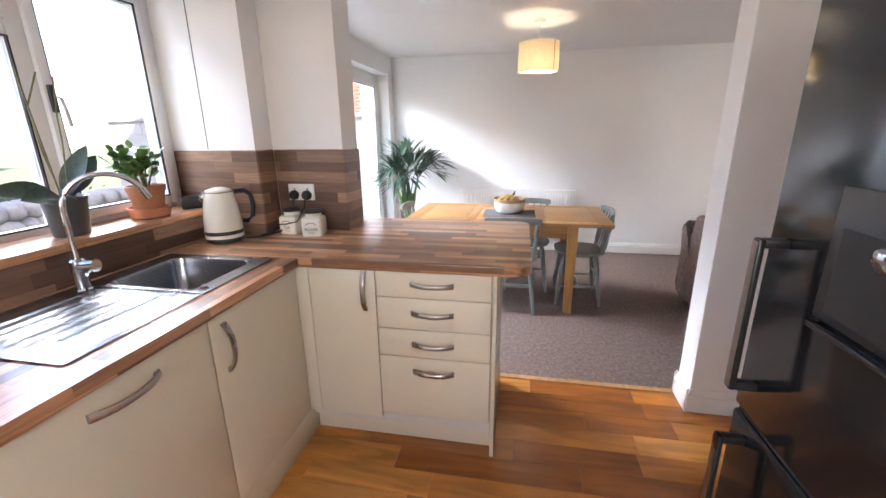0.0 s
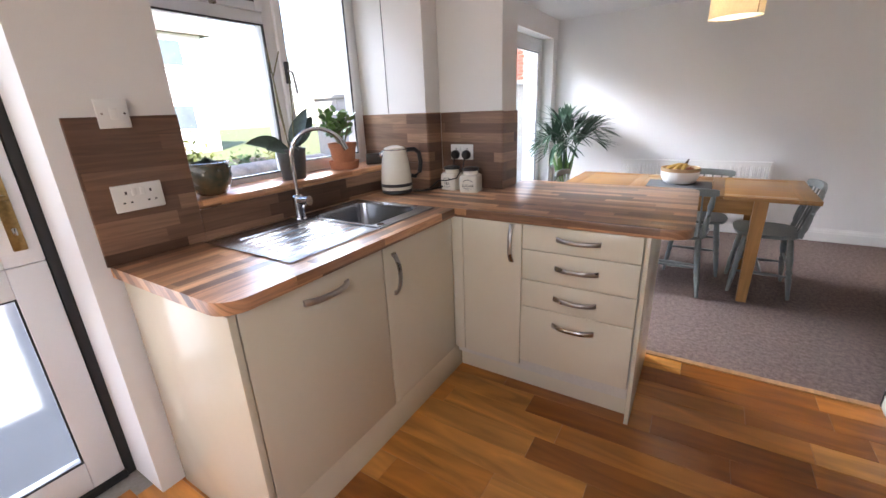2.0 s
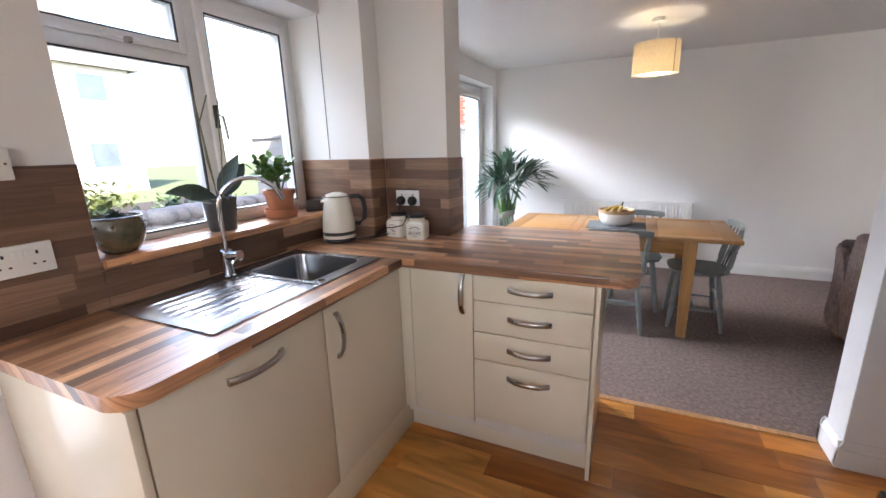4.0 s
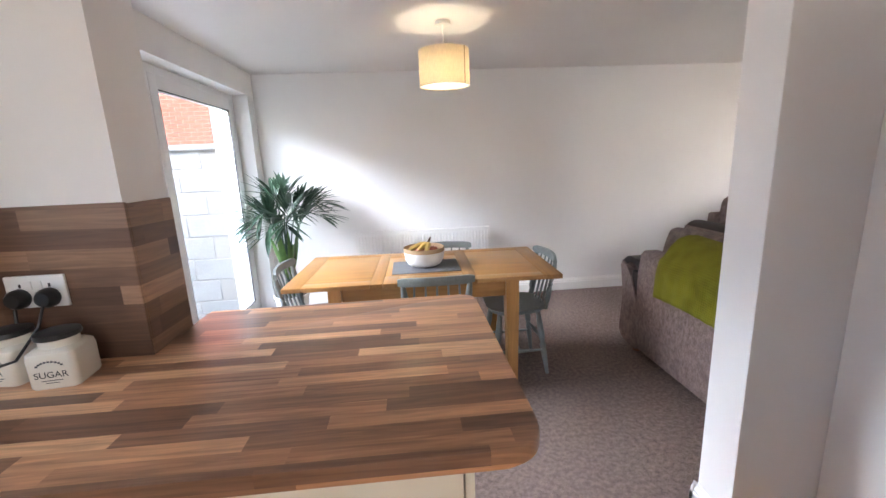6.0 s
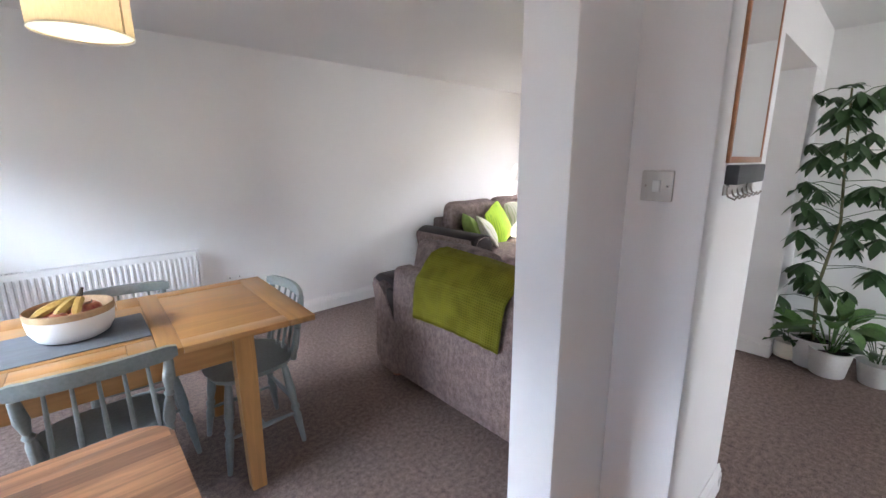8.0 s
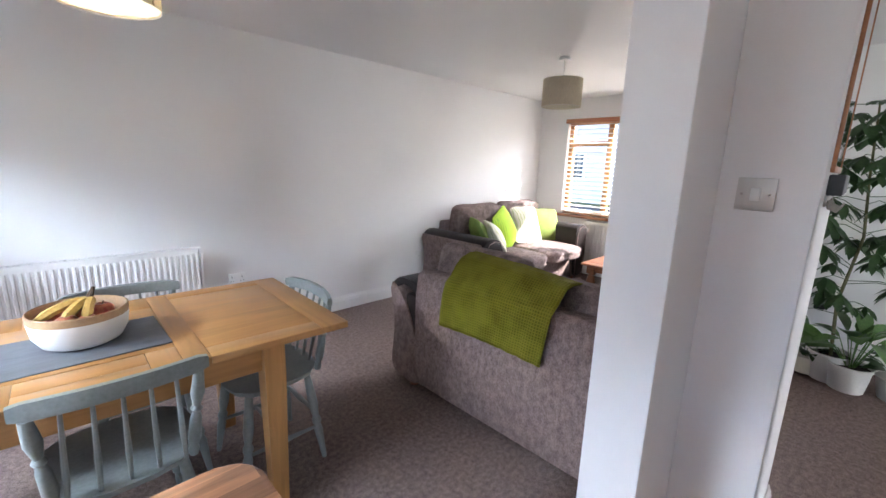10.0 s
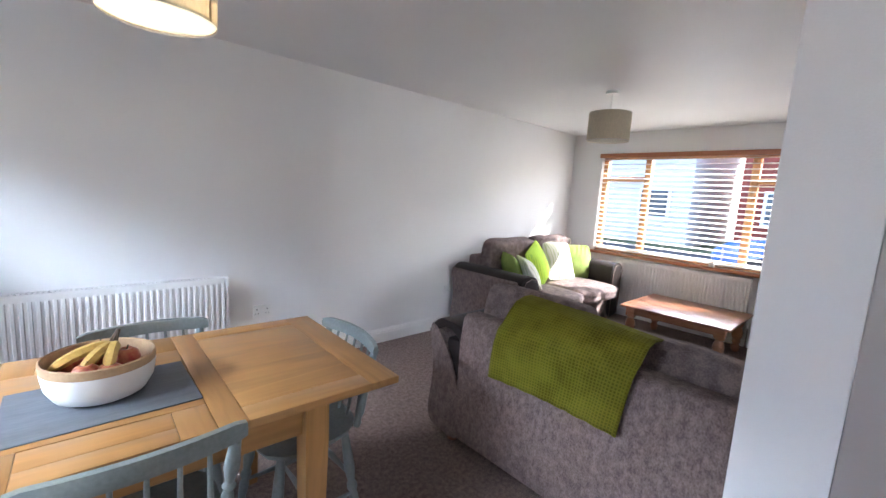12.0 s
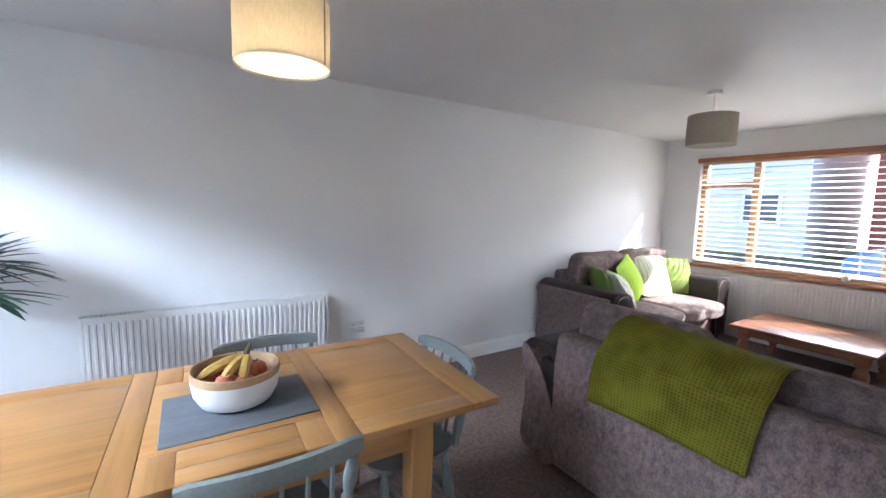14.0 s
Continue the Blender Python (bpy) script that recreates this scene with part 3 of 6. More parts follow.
hd = part("stay_handle", bbox(X1 + 0.016, 1.12, 1.806, X1 + 0.04, 1.25, 1.822, 0.006), UPVC, win, "grey window catch")
part("catch", bbox(X1 + 0.03, 1.19, 1.79, X1 + 0.05, 1.215, 1.812, 0.005), SATIN, hd)
hd = part("handle_base", bbox(X1 + 0.014, 1.52, 1.50, X1 + 0.03, 1.542, 1.60, 0.004), BLACK, win)
part("lever", tube([(X1 + 0.035, 1.531, 1.56), (X1 + 0.06, 1.531, 1.55), (X1 + 0.062, 1.537, 1.50), (X1 + 0.058, 1.545, 1.45)], 0.007), SATIN, hd)
sill = structure("window_sill", bbox(WX - 0.215, WIN[0] + 0.002, 1.03, WX + 0.012, WIN[1] - 0.002, 1.062, 0.005), TOP_Y, "walnut-effect block wood window sill", "window sill", True)

door = thing("door_1", "white plastic garden doors with clear glass", "patio door", kind="structure")
DX0, DX1 = WX - 0.20, WX - 0.13
bar("door_frame", door, UPVC, DX0, PAT[0], PAT[2], DX1, PAT[0] + 0.05, PAT[3])
bar("door_frame", door, UPVC, DX0, PAT[1] - 0.05, PAT[2], DX1, PAT[1], PAT[3])
bar("door_frame", door, UPVC, DX0, PAT[0] + 0.05, PAT[3] - 0.055, DX1, PAT[1] - 0.05, PAT[3])
bar("threshold", door, UPVC, DX0, PAT[0] + 0.05, PAT[2], DX1, PAT[1] - 0.05, PAT[2] + 0.04)
for a, b in ((PAT[0] + 0.05, 3.80), (3.80, PAT[1] - 0.05)):
    leaf_frame(door, "door_leaf", DX0 + 0.008, DX1 + 0.012, a + 0.002, b - 0.002, PAT[2] + 0.04, PAT[3] - 0.055, 0.085)
hd = part("handle_plate", bbox(DX1 + 0.012, 4.945, 1.00, DX1 + 0.024, 4.972, 1.20, 0.004), UPVC, door)
part("lever", tube([(DX1 + 0.02, 4.958, 1.10), (DX1 + 0.06, 4.958, 1.10), (DX1 + 0.064, 4.94, 1.10), (DX1 + 0.062, 4.85, 1.098)], 0.009), UPVC, hd)
structure("trim_patio_step", bbox(WX - OUT, PAT[0], 0.0, WX - 0.01, PAT[1], PAT[2]), UPVC, "white step under the garden doors", "step")

bd = thing("door_2", "white plastic back door with obscured glass", "back door", kind="structure")
BX0, BX1 = WX - 0.285, WX - 0.225
bar("door_frame", bd, GASKET, BX0 - 0.01, BDR[1] - 0.03, 0.0, BX1 + 0.012, BDR[1], BDR[3], label="black weather seal and frame")
bar("door_frame", bd, UPVC, BX0, BDR[0], 0.0, BX1, BDR[0] + 0.05, BDR[3])
bar("door_frame", bd, UPVC, BX0, BDR[0] + 0.05, BDR[3] - 0.05, BX1, BDR[1] - 0.03, BDR[3])
bar("threshold", bd, GASKET, BX0, BDR[0] + 0.05, 0.0, BX1 + 0.02, BDR[1] - 0.03, 0.03)
leaf_frame(bd, "door_leaf", BX0 + 0.01, BX1 + 0.01, BDR[0] + 0.052, BDR[1] - 0.034, 0.034, 0.93, 0.10, glass=FROST, low=0.12)
leaf_frame(bd, "door_leaf", BX0 + 0.01, BX1 + 0.01, BDR[0] + 0.052, BDR[1] - 0.034, 0.932, BDR[3] - 0.052, 0.10, glass=FROST, low=0.14)
BRASS = surface("aged_brass", (0.36, 0.25, 0.10), (0.22, 0.15, 0.06), 12, 0.35, metal=1.0)
hd = part("handle_plate", bbox(BX1 + 0.010, 0.40, 0.98, BX1 + 0.020, 0.435, 1.22, 0.004), BRASS, bd)
part("lever", tube([(BX1 + 0.015, 0.418, 1.15), (BX1 + 0.055, 0.418, 1.15), (BX1 + 0.062, 0.40, 1.152), (BX1 + 0.060, 0.31, 1.146)], 0.009), BRASS, hd)
part("keyhole", bbox(BX1 + 0.019, 0.412, 1.03, BX1 + 0.023, 0.424, 1.055, 0.002), CHROME, hd)

lw = thing("window_2", "wide wooden framed window with small top lights", "window", kind="structure")
LX0, LX1 = LX + 0.06, LX + 0.13
y0, y1, z0, z1 = FRW
bar("window_frame", lw, PINE_Z, LX0, y0, z0, LX1, y0 + 0.06, z1)
bar("window_frame", lw, PINE_Z, LX0, y1 - 0.06, z0, LX1, y1, z1)
bar("window_frame", lw, PINE, LX0, y0 + 0.06, z0, LX1, y1 - 0.06, z0 + 0.06)
bar("window_frame", lw, PINE, LX0, y0 + 0.06, z1 - 0.06, LX1, y1 - 0.06, z1)
for ym in (3.15, 4.20):
    bar("mullion", lw, PINE_Z, LX0, ym, z0 + 0.06, LX1, ym + 0.07, z1 - 0.06)
for a, b in ((y0 + 0.06, 3.15), (4.27, y1 - 0.06)):
    bar("transom", lw, PINE, LX0, a, 1.66, LX1, b, 1.72)
    pane("pane", lw, LX0 + 0.035, a, b, z0 + 0.06, 1.66)
    pane("pane", lw, LX0 + 0.035, a, b, 1.72, z1 - 0.06)
pane("pane", lw, LX0 + 0.035, 3.22, 4.20, z0 + 0.06, z1 - 0.06)
structure("window_sill_front", bbox(LX - 0.07, y0 - 0.05, z0 - 0.035, LX + 0.06, y1 + 0.05, z0, 0.006), REDWOOD, "red-brown varnished wooden window sill", "window sill", True)

# ---- kitchen: units, worktop, splashbacks ----
def bow_handle(parent, at, along, out, length=0.165):
    """A bowed satin handle on two feet."""
    at, along, out = Vector(at), Vector(along), Vector(out)
    up = along.cross(out)
    bm = bmesh.new()
    n, rows = 12, []
    for i in range(n + 1):
        s = i / n * 2 - 1
        c = at + along * (s * length / 2) + out * (0.006 + 0.028 * (1 - abs(s) ** 2.4))
        w = 0.0085 + 0.002 * s * s
        rows.append([bm.verts.new(c + up * w * a + out * 0.0055 * b) for a, b in ((-1, -1), (1, -1), (1, 0.5), (0.5, 1), (-0.5, 1), (-1, 0.5))])
    for a, b in zip(rows, rows[1:]):
        for j in range(6):
            bm.faces.new([a[j], a[(j + 1) % 6], b[(j + 1) % 6], b[j]])
    bm.faces.new(rows[0])
    bm.faces.new(rows[-1][::-1])
    for s in (-1, 1):
        m, d = between(at + along * (s * (length / 2 - 0.008)), at + along * (s * (length / 2 - 0.008)) + out * 0.012)
        lathe([(0.008, -0.001), (0.007, d)], 10, bm=bm, m=m)
    return part("handle", bm, SATIN, parent, "bowed satin metal handle")


FX, FYK, DB = -0.642, 1.713, 0.155          # front planes of the two runs, bottom of the doors
unit = thing("dishwasher_unit", "integrated dishwasher behind a plain cream gloss door", "dishwasher")
part("body", bbox(-1.23, 0.602, 0.12, FX - 0.022, 1.192, 0.868), CREAM_EDGE, unit)
d = part("door", bbox(FX - 0.019, 0.604, DB, FX, 1.190, 0.866, 0.0025), CREAM, unit)
bow_handle(d, (FX, 0.905, 0.806), (0, 1, 0), (1, 0, 0), 0.19)
unit = thing("sink_cabinet", "cream gloss base cabinet under the sink", "cabinet")
part("body", bbox(-1.23, 1.194, 0.12, FX - 0.022, 1.700, 0.70), CREAM_EDGE, unit)
d = part("door", bbox(FX - 0.019, 1.195, DB, FX, 1.706, 0.866, 0.0025), CREAM, unit)
bow_handle(d, (FX, 1.250, 0.742), (0, 0, 1), (1, 0, 0), 0.175)
unit = thing("corner_cabinet", "cream gloss corner base cabinet with one door", "cabinet")
part("body", bbox(-0.64, FYK + 0.022, 0.12, -0.293, 2.29, 0.868), CREAM_EDGE, unit)
part("corner_post", bbox(FX - 0.019, FYK, DB, -0.590, FYK + 0.03, 0.866, 0.003), CREAM, unit)
d = part("door", bbox(-0.587, FYK, DB, -0.291, FYK + 0.019, 0.866, 0.0025), CREAM, unit)
bow_handle(d, (-0.335, FYK, 0.775), (0, 0, 1), (0, -1, 0), 0.175)
unit = thing("drawer_cabinet", "cream gloss base cabinet with four drawers", "cabinet")
part("body", bbox(-0.291, FYK + 0.022, 0.12, 0.196, 2.29, 0.868), CREAM_EDGE, unit)
for zlo, zhi in ((0.755, 0.866), (0.612, 0.752), (0.480, 0.609), (DB + 0.03, 0.477)):
    d = part("drawer_front", bbox(-0.288, FYK, zlo, 0.194, FYK + 0.019, zhi, 0.0025), CREAM, unit)
    bow_handle(d, (-0.047, FYK, zhi - 0.062 if zhi < 0.86 else 0.818), (1, 0, 0), (0, -1, 0), 0.18)
for name, q in (("end_panel", (0.198, FYK + 0.012, 0.0, 0.216, 2.335, 0.868)), ("end_panel", (-1.235, 0.578, 0.0, FX + 0.001, 0.600, 0.868)), ("back_panel", (-0.60, 2.295, 0.0, 0.197, 2.313, 0.868))):
    tagged(part(name, bbox(*q, 0.002), CREAM, None), "plain cream gloss end panel of the kitchen units", "panel")
for q in ((-0.672, 0.602, 0.0, -0.654, 1.79, 0.150), (-0.654, 1.790, 0.0, 0.197, 1.808, 0.180)):
    tagged(part("plinth", bbox(*q, 0.002), CREAM, None), "cream plinth board under the kitchen units", "plinth")

TT, TB = 0.910, 0.872


def rounded_top(bm, r=0.012):
    """Rounds the top and bottom front edges of a worktop."""
    edges = [e for e in bm.edges if abs(e.verts[0].co.z - e.verts[1].co.z) < 1e-5]
    bmesh.ops.bevel(bm, geom=edges, offset=r, segments=3, affect="EDGES", profile=0.5)
    return bm


top = thing("worktop", "walnut block-effect laminate worktop with rounded corners", "worktop")
SX0, SX1, SY0, SY1 = -1.135, -0.775, 1.30, 1.625        # the sink bowl's hole
out = [(WX + 0.001, 0.56)] + arc(-0.62 - 0.075, 0.56 + 0.075, 0.075, -90, 0) + [(-0.62, SY0), (WX + 0.001, SY0)]
part("slab", prism(out, TB, TT), TOP_Y, top)
part("slab", prism([(SX1, SY0), (-0.62, SY0), (-0.62, SY1), (SX1, SY1)], TB, TT), TOP_Y, top)
part("slab", prism([(WX + 0.001, SY0), (SX0, SY0), (SX0, SY1), (WX + 0.001, SY1)], TB, TT), TOP_Y, top)
part("slab", prism([(WX + 0.001, SY1), (-0.62, SY1), (-0.62, 1.699), (WX + 0.001, 1.699)], TB, TT), TOP_Y, top)
out = [(WX + 0.001, 1.700)] + [(-0.62, 1.700)] + arc(0.348 - 0.075, 1.700 + 0.075, 0.075, -90, 0) + arc(0.348 - 0.05, 2.555 - 0.05, 0.05, 0, 90) + [(-0.608, 2.555), (-0.608, 2.216), (-1.003, 2.216), (-1.003, 2.066), (WX + 0.001, 2.066)]
part("slab", rounded_top(prism(out, TB, TT), 0.006), TOP_X, top)

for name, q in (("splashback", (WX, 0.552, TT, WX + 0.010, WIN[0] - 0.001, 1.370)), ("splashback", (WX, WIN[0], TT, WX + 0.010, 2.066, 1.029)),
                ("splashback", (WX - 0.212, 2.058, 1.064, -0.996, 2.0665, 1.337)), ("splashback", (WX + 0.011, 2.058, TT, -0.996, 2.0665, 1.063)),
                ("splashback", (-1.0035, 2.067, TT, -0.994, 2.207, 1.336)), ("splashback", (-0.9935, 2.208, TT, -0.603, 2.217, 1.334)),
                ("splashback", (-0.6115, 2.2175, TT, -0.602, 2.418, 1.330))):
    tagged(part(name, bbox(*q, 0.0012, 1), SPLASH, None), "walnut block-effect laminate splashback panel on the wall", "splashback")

# sink: rim, drainer with grooves, bowl
sink = thing("kitchen_sink", "stainless steel inset sink with grooved drainer", "sink")
zr = TT + 0.003
rim = bmesh.new()
RX0, RX1, RY0, RY1 = -1.205, -0.715, 0.845, 1.668
for q in ((RX0, SY0 - 0.02, SX0, RY1), (SX1, SY0 - 0.02, RX1, RY1), (SX0, SY1, SX1, RY1), (SX0, SY0 - 0.02, SX1, SY0)):
    box(rim, q[0], q[1], TT, q[2], q[3], zr + 0.002)
part("rim", rim, STEEL, sink)
grid, nx, ny = bmesh.new(), 60, 24
rows = []
for j in range(ny + 1):
    y = RY0 + (SY0 - 0.02 - RY0) * j / ny
    row = []
    for i in range(nx + 1):
        x = RX0 + (RX1 - RX0) * i / nx
        edge = min(x - RX0, RX1 - x, y - RY0 + 0.0)
        z = zr + 0.002 - 0.006 * min(1, max(0, (edge - 0.012) / 0.01)) * (0.4 + 0.6 * j / ny)
        k = (x - RX0 - 0.09) / 0.045
        if 0.07 < x - RX0 < 0.42 and 0.06 < y - RY0 < 0.40:
            z += 0.0045 * max(0, math.cos(2 * math.pi * k)) ** 3
        row.append(grid.verts.new((x, y, max(z, TT + 0.0006))))
    rows.append(row)
for a, b in zip(rows, rows[1:]):
    for i in range(nx):
        grid.faces.new([a[i], a[i + 1], b[i + 1], b[i]])
part("drainer", grid, STEEL, sink)


def rrect(x0, y0, x1, y1, r, n=5):
    return arc(x1 - r, y0 + r, r, -90, 0, n) + arc(x1 - r, y1 - r, r, 0, 90, n) + arc(x0 + r, y1 - r, r, 90, 180, n) + arc(x0 + r, y0 + r, r, 180, 270, n)


bowl = bmesh.new()
loops = []
for inset, z, r in ((-0.006, zr + 0.0025, 0.06), (0.0, zr, 0.058), (0.004, TT - 0.02, 0.056), (0.012, TT - 0.13, 0.055), (0.03, TT - 0.155, 0.05), (0.06, TT - 0.162, 0.04), (0.15, TT - 0.165, 0.01)):
    loops.append([bowl.verts.new((x, y, z)) for x, y in rrect(SX0 + inset, SY0 + inset, SX1 - inset, SY1 - inset, r)])
for a, b in zip(loops, loops[1:]):
    for i in range(len(a)):
        bowl.faces.new([a[i], a[(i + 1) % len(a)], b[(i + 1) % len(a)], b[i]])
bowl.faces.new(loops[-1])
part("bowl", bowl, STEEL, sink)
part("plughole", lathe([(0.0, 0), (0.034, 0), (0.036, 0.003), (0.03, 0.004)], 20, (-0.955, 1.46, TT - 0.1645)), CHROME, sink)
part("overflow", lathe([(0, 0), (0.017, 0), (0.015, 0.003), (0, 0.003)], 16, (-0.745, 1.315, zr + 0.0025)), CHROME, sink)

tap = thing("mixer_tap", "chrome mixer tap with tall curved spout", "tap")
TX, TY = -1.145, 1.245
part("base", lathe([(0.026, 0), (0.027, 0.006), (0.022, 0.01), (0.021, 0.06), (0.023, 0.065), (0.023, 0.105), (0.016, 0.112), (0.0, 0.113)], 24, (TX, TY, zr)), CHROME, tap)
pts = [(TX, TY, zr + 0.11), (TX, TY, 1.185)] + [(TX + 0.105 * (1 - math.cos(a)) * 0.80, TY + 0.105 * (1 - math.cos(a)) * 0.74, 1.185 + 0.11 * math.sin(a)) for a in [radians(10 * k) for k in range(1, 17)]]
part("spout", tube(pts, 0.0085, 14), CHROME, tap)
part("nozzle", rod(pts[-2], Vector(pts[-1]) + (Vector(pts[-1]) - Vector(pts[-2])).normalized() * 0.02, 0.0115, 14), CHROME, tap)
lev = part("lever_body", rod((TX + 0.01, TY, zr + 0.085), (TX + 0.062, TY + 0.01, zr + 0.088), 0.021, 20), CHROME, tap)
part("lever", rod((TX + 0.05, TY + 0.008, zr + 0.08), (TX + 0.085, TY - 0.045, zr + 0.075), 0.005, 10), CHROME, lev)


# ---- kitchen: small things ----
def socket_plate(name, label, at, u, out, w=0.146, h=0.086, kind="socket", mat=PLASTIC, category="socket"):
    """A wall plate: u is the way along the wall, out the way off it."""
    at, u, out = Vector(at), Vector(u), Vector(out)
    m = Matrix((u.to_4d(), out.to_4d(), (0, 0, 1, 0), (0, 0, 0, 1))).transposed()
    m[3][0] = m[3][1] = m[3][2] = 0
    t = thing(name, label, category, m=Matrix.Translation(at) @ m)
    part("plate", bbox(-w / 2, 0, -h / 2, w / 2, 0.010, h / 2, 0.003), mat, t)
    if kind == "socket":
        gangs = (-0.036, 0.036) if w > 0.1 else (0,)
        for g in gangs:
            part("rocker", bbox(g * 0.35 - 0.007, 0.009, 0.006, g * 0.35 + 0.007, 0.0135, 0.03, 0.002), PLASTIC, t)
            for q in ((g - 0.003, 0.012, g + 0.003, 0.022), (g - 0.014, -0.017, g - 0.007, -0.012), (g + 0.007, -0.017, g + 0.014, -0.012)):
                part("pin_hole", bbox(q[0], 0.0095, q[1], q[2], 0.0104, q[3]), BLACK, t, smooth=False)
    else:
        part("rocker", bbox(-0.011, 0.009, -0.017, 0.011, 0.0145, 0.017, 0.003), PLASTIC, t)
        for s in (-0.03, 0.03):
            part("screw", lathe([(0.0, 0.0), (0.0035, 0), (0.003, 0.0012), (0, 0.0012)], 10, m=Matrix.Translation((s, 0.010, 0)) @ pose(0, 0, 0, -90, 0, 0)), SATIN, t)
    return t


socket_plate("double_socket", "white plastic double wall socket on the splashback", (WX + 0.010, 0.690, 1.118), (0, 1, 0), (1, 0, 0))
socket_plate("switch_plate", "white plastic wall switch above the splashback", (WX + 0.010, 0.682, 1.378), (0, 1, 0), (1, 0, 0), 0.086, 0.086, "switch", category="light switch")
sk = socket_plate("double_socket", "white plastic double wall socket with two black plugs", (-0.855, 2.208, 1.114), (1, 0, 0), (0, -1, 0))
PLUG = lathe([(0.024, 0), (0.026, 0.004), (0.025, 0.022), (0.018, 0.032), (0.0, 0.034)], 16)
for px in (-0.891, -0.819):
    pl = tagged(part("plug", PLUG.copy(), BLACK, None, m=Matrix.Translation((px, 2.197, 1.100)) @ pose(0, 0, 0, 90, 0, 0)), "black plastic plug in the wall socket", "plug")
PLUG.free()
tagged(part("kettle_cable", tube([(-0.891, 2.17, 1.077), (-0.892, 2.165, 1.03), (-0.89, 2.15, 0.97), (-0.93, 2.08, 0.925), (-0.975, 2.02, 0.918), (-1.02, 1.99, 0.915), (-1.05, 1.97, 0.914)], 0.004), BLACK, None), "thin black kettle cable lying on the worktop", "cable")
tagged(part("jar_cable", tube([(-0.819, 2.165, 1.082), (-0.81, 2.13, 1.04), (-0.815, 2.06, 0.985), (-0.865, 2.035, 0.975), (-0.92, 2.04, 0.97), (-0.97, 2.03, 0.93), (-1.0, 2.01, 0.915)], 0.0035), BLACK, None), "thin black cable hanging across the jars", "cable")

kt = thing("kettle", "cream enamel electric kettle with black handle", "kettle", m=pose(-1.135, 1.930, TT) @ Matrix.Scale(1.1, 4))
part("power_base", lathe([(0.07, 0), (0.078, 0.004), (0.077, 0.016), (0.072, 0.02)], 28), BLACK, kt)
body = part("body", lathe([(0.079, 0.020), (0.080, 0.03), (0.079, 0.06), (0.075, 0.11), (0.068, 0.165), (0.060, 0.205), (0.055, 0.218), (0.0, 0.220)], 32), CERAMIC, kt)
part("band", lathe([(0.0802, 0.036), (0.0807, 0.038), (0.0803, 0.050), (0.0798, 0.052)], 32), BLACK, body)
part("lid", lathe([(0.055, 0.219), (0.052, 0.228), (0.02, 0.238), (0.0, 0.239)], 28), CERAMIC, kt)
part("rim", lathe([(0.056, 0.2165), (0.057, 0.2195), (0.054, 0.2215)], 28), CHROME, kt)
part("handle", tube([(0.045, 0.042, 0.214), (0.075, 0.066, 0.216), (0.093, 0.081, 0.198), (0.098, 0.086, 0.150), (0.092, 0.081, 0.100), (0.075, 0.067, 0.078), (0.058, 0.052, 0.082)], 0.011, 10), BLACK, kt)
part("spout", puffed(0.034, 0.03, 0.045, 0.2, 4, 3, pose(-0.043, -0.039, 0.198, 0, 35, 45)), SATIN, kt)


def jar(x, y, rz, word, label):
    t = thing("storage_jar", label, "jar", "cream jars by the socket", pose(x, y, TT, 0, 0, rz))
    w, bm = 0.052, bmesh.new()
    lo = []
    for k, z in ((0.94, 0), (1, 0.006), (1, 0.075), (0.96, 0.088), (0.75, 0.097)):
        lo.append([bm.verts.new((px * k, py * k, z)) for px, py in rrect(-w, -w, w, w, 0.014, 4)])
    for a, b in zip(lo, lo[1:]):
        for i in range(len(a)):
            bm.faces.new([a[i], a[(i + 1) % len(a)], b[(i + 1) % len(a)], b[i]])
    bm.faces.new(lo[0][::-1])
    bm.faces.new(lo[-1])
    b = part("body", bm, CERAMIC, t)
    part("collar", lathe([(0.041, 0.095), (0.040, 0.112), (0.044, 0.116)], 24), CERAMIC, t)
    part("lid", lathe([(0.046, 0.1162), (0.047, 0.120), (0.046, 0.128), (0.03, 0.133), (0.0, 0.134)], 24), BLACK, t)
    txt = bpy.data.curves.new("lettering", "FONT")
    txt.body, txt.size, txt.align_x, txt.extrude = word, 0.022, "CENTER", 0.0002
    ob = new("lettering", txt)
    ob.parent, ob.matrix_basis = b, pose(0, -w - 0.0006, 0.030, 90, 0, 0)
    txt.materials.append(BLACK)
    bars = bmesh.new()
    for i in range(9):
        a = radians(35 + 110 * i / 8)
        box(bars, 0.031 * math.cos(a) - 0.0025, -w - 0.0008, 0.046 + 0.022 * math.sin(a), 0.031 * math.cos(a) + 0.0025, -w, 0.050 + 0.022 * math.sin(a))
    box(bars, -0.022, -w - 0.0008, 0.022, 0.022, -w, 0.0235)
    box(bars, -0.014, -w - 0.0008, 0.016, 0.014, -w, 0.0172)
    tagged(part("emblem", bars, GREYPOT, b, smooth=False), kind="stuff")
    return t


jar(-0.885, 2.135, -8, "TEA", "square cream ceramic tea jar with black lid")
jar(-0.748, 2.105, 8, "SUGAR", "square cream ceramic sugar jar with black lid")
dv = thing("small_speaker", "small black plastic device propped on the sill", "speaker", m=pose(-1.30, 1.955, 1.063, 0, 0, 50))
part("body", bbox(-0.055, -0.012, 0, 0.055, 0.012, 0.062, 0.004), BLACK, dv)
part("foot", bbox(-0.03, 0.012, 0, 0.03, 0.035, 0.01, 0.003), BLACK, dv)


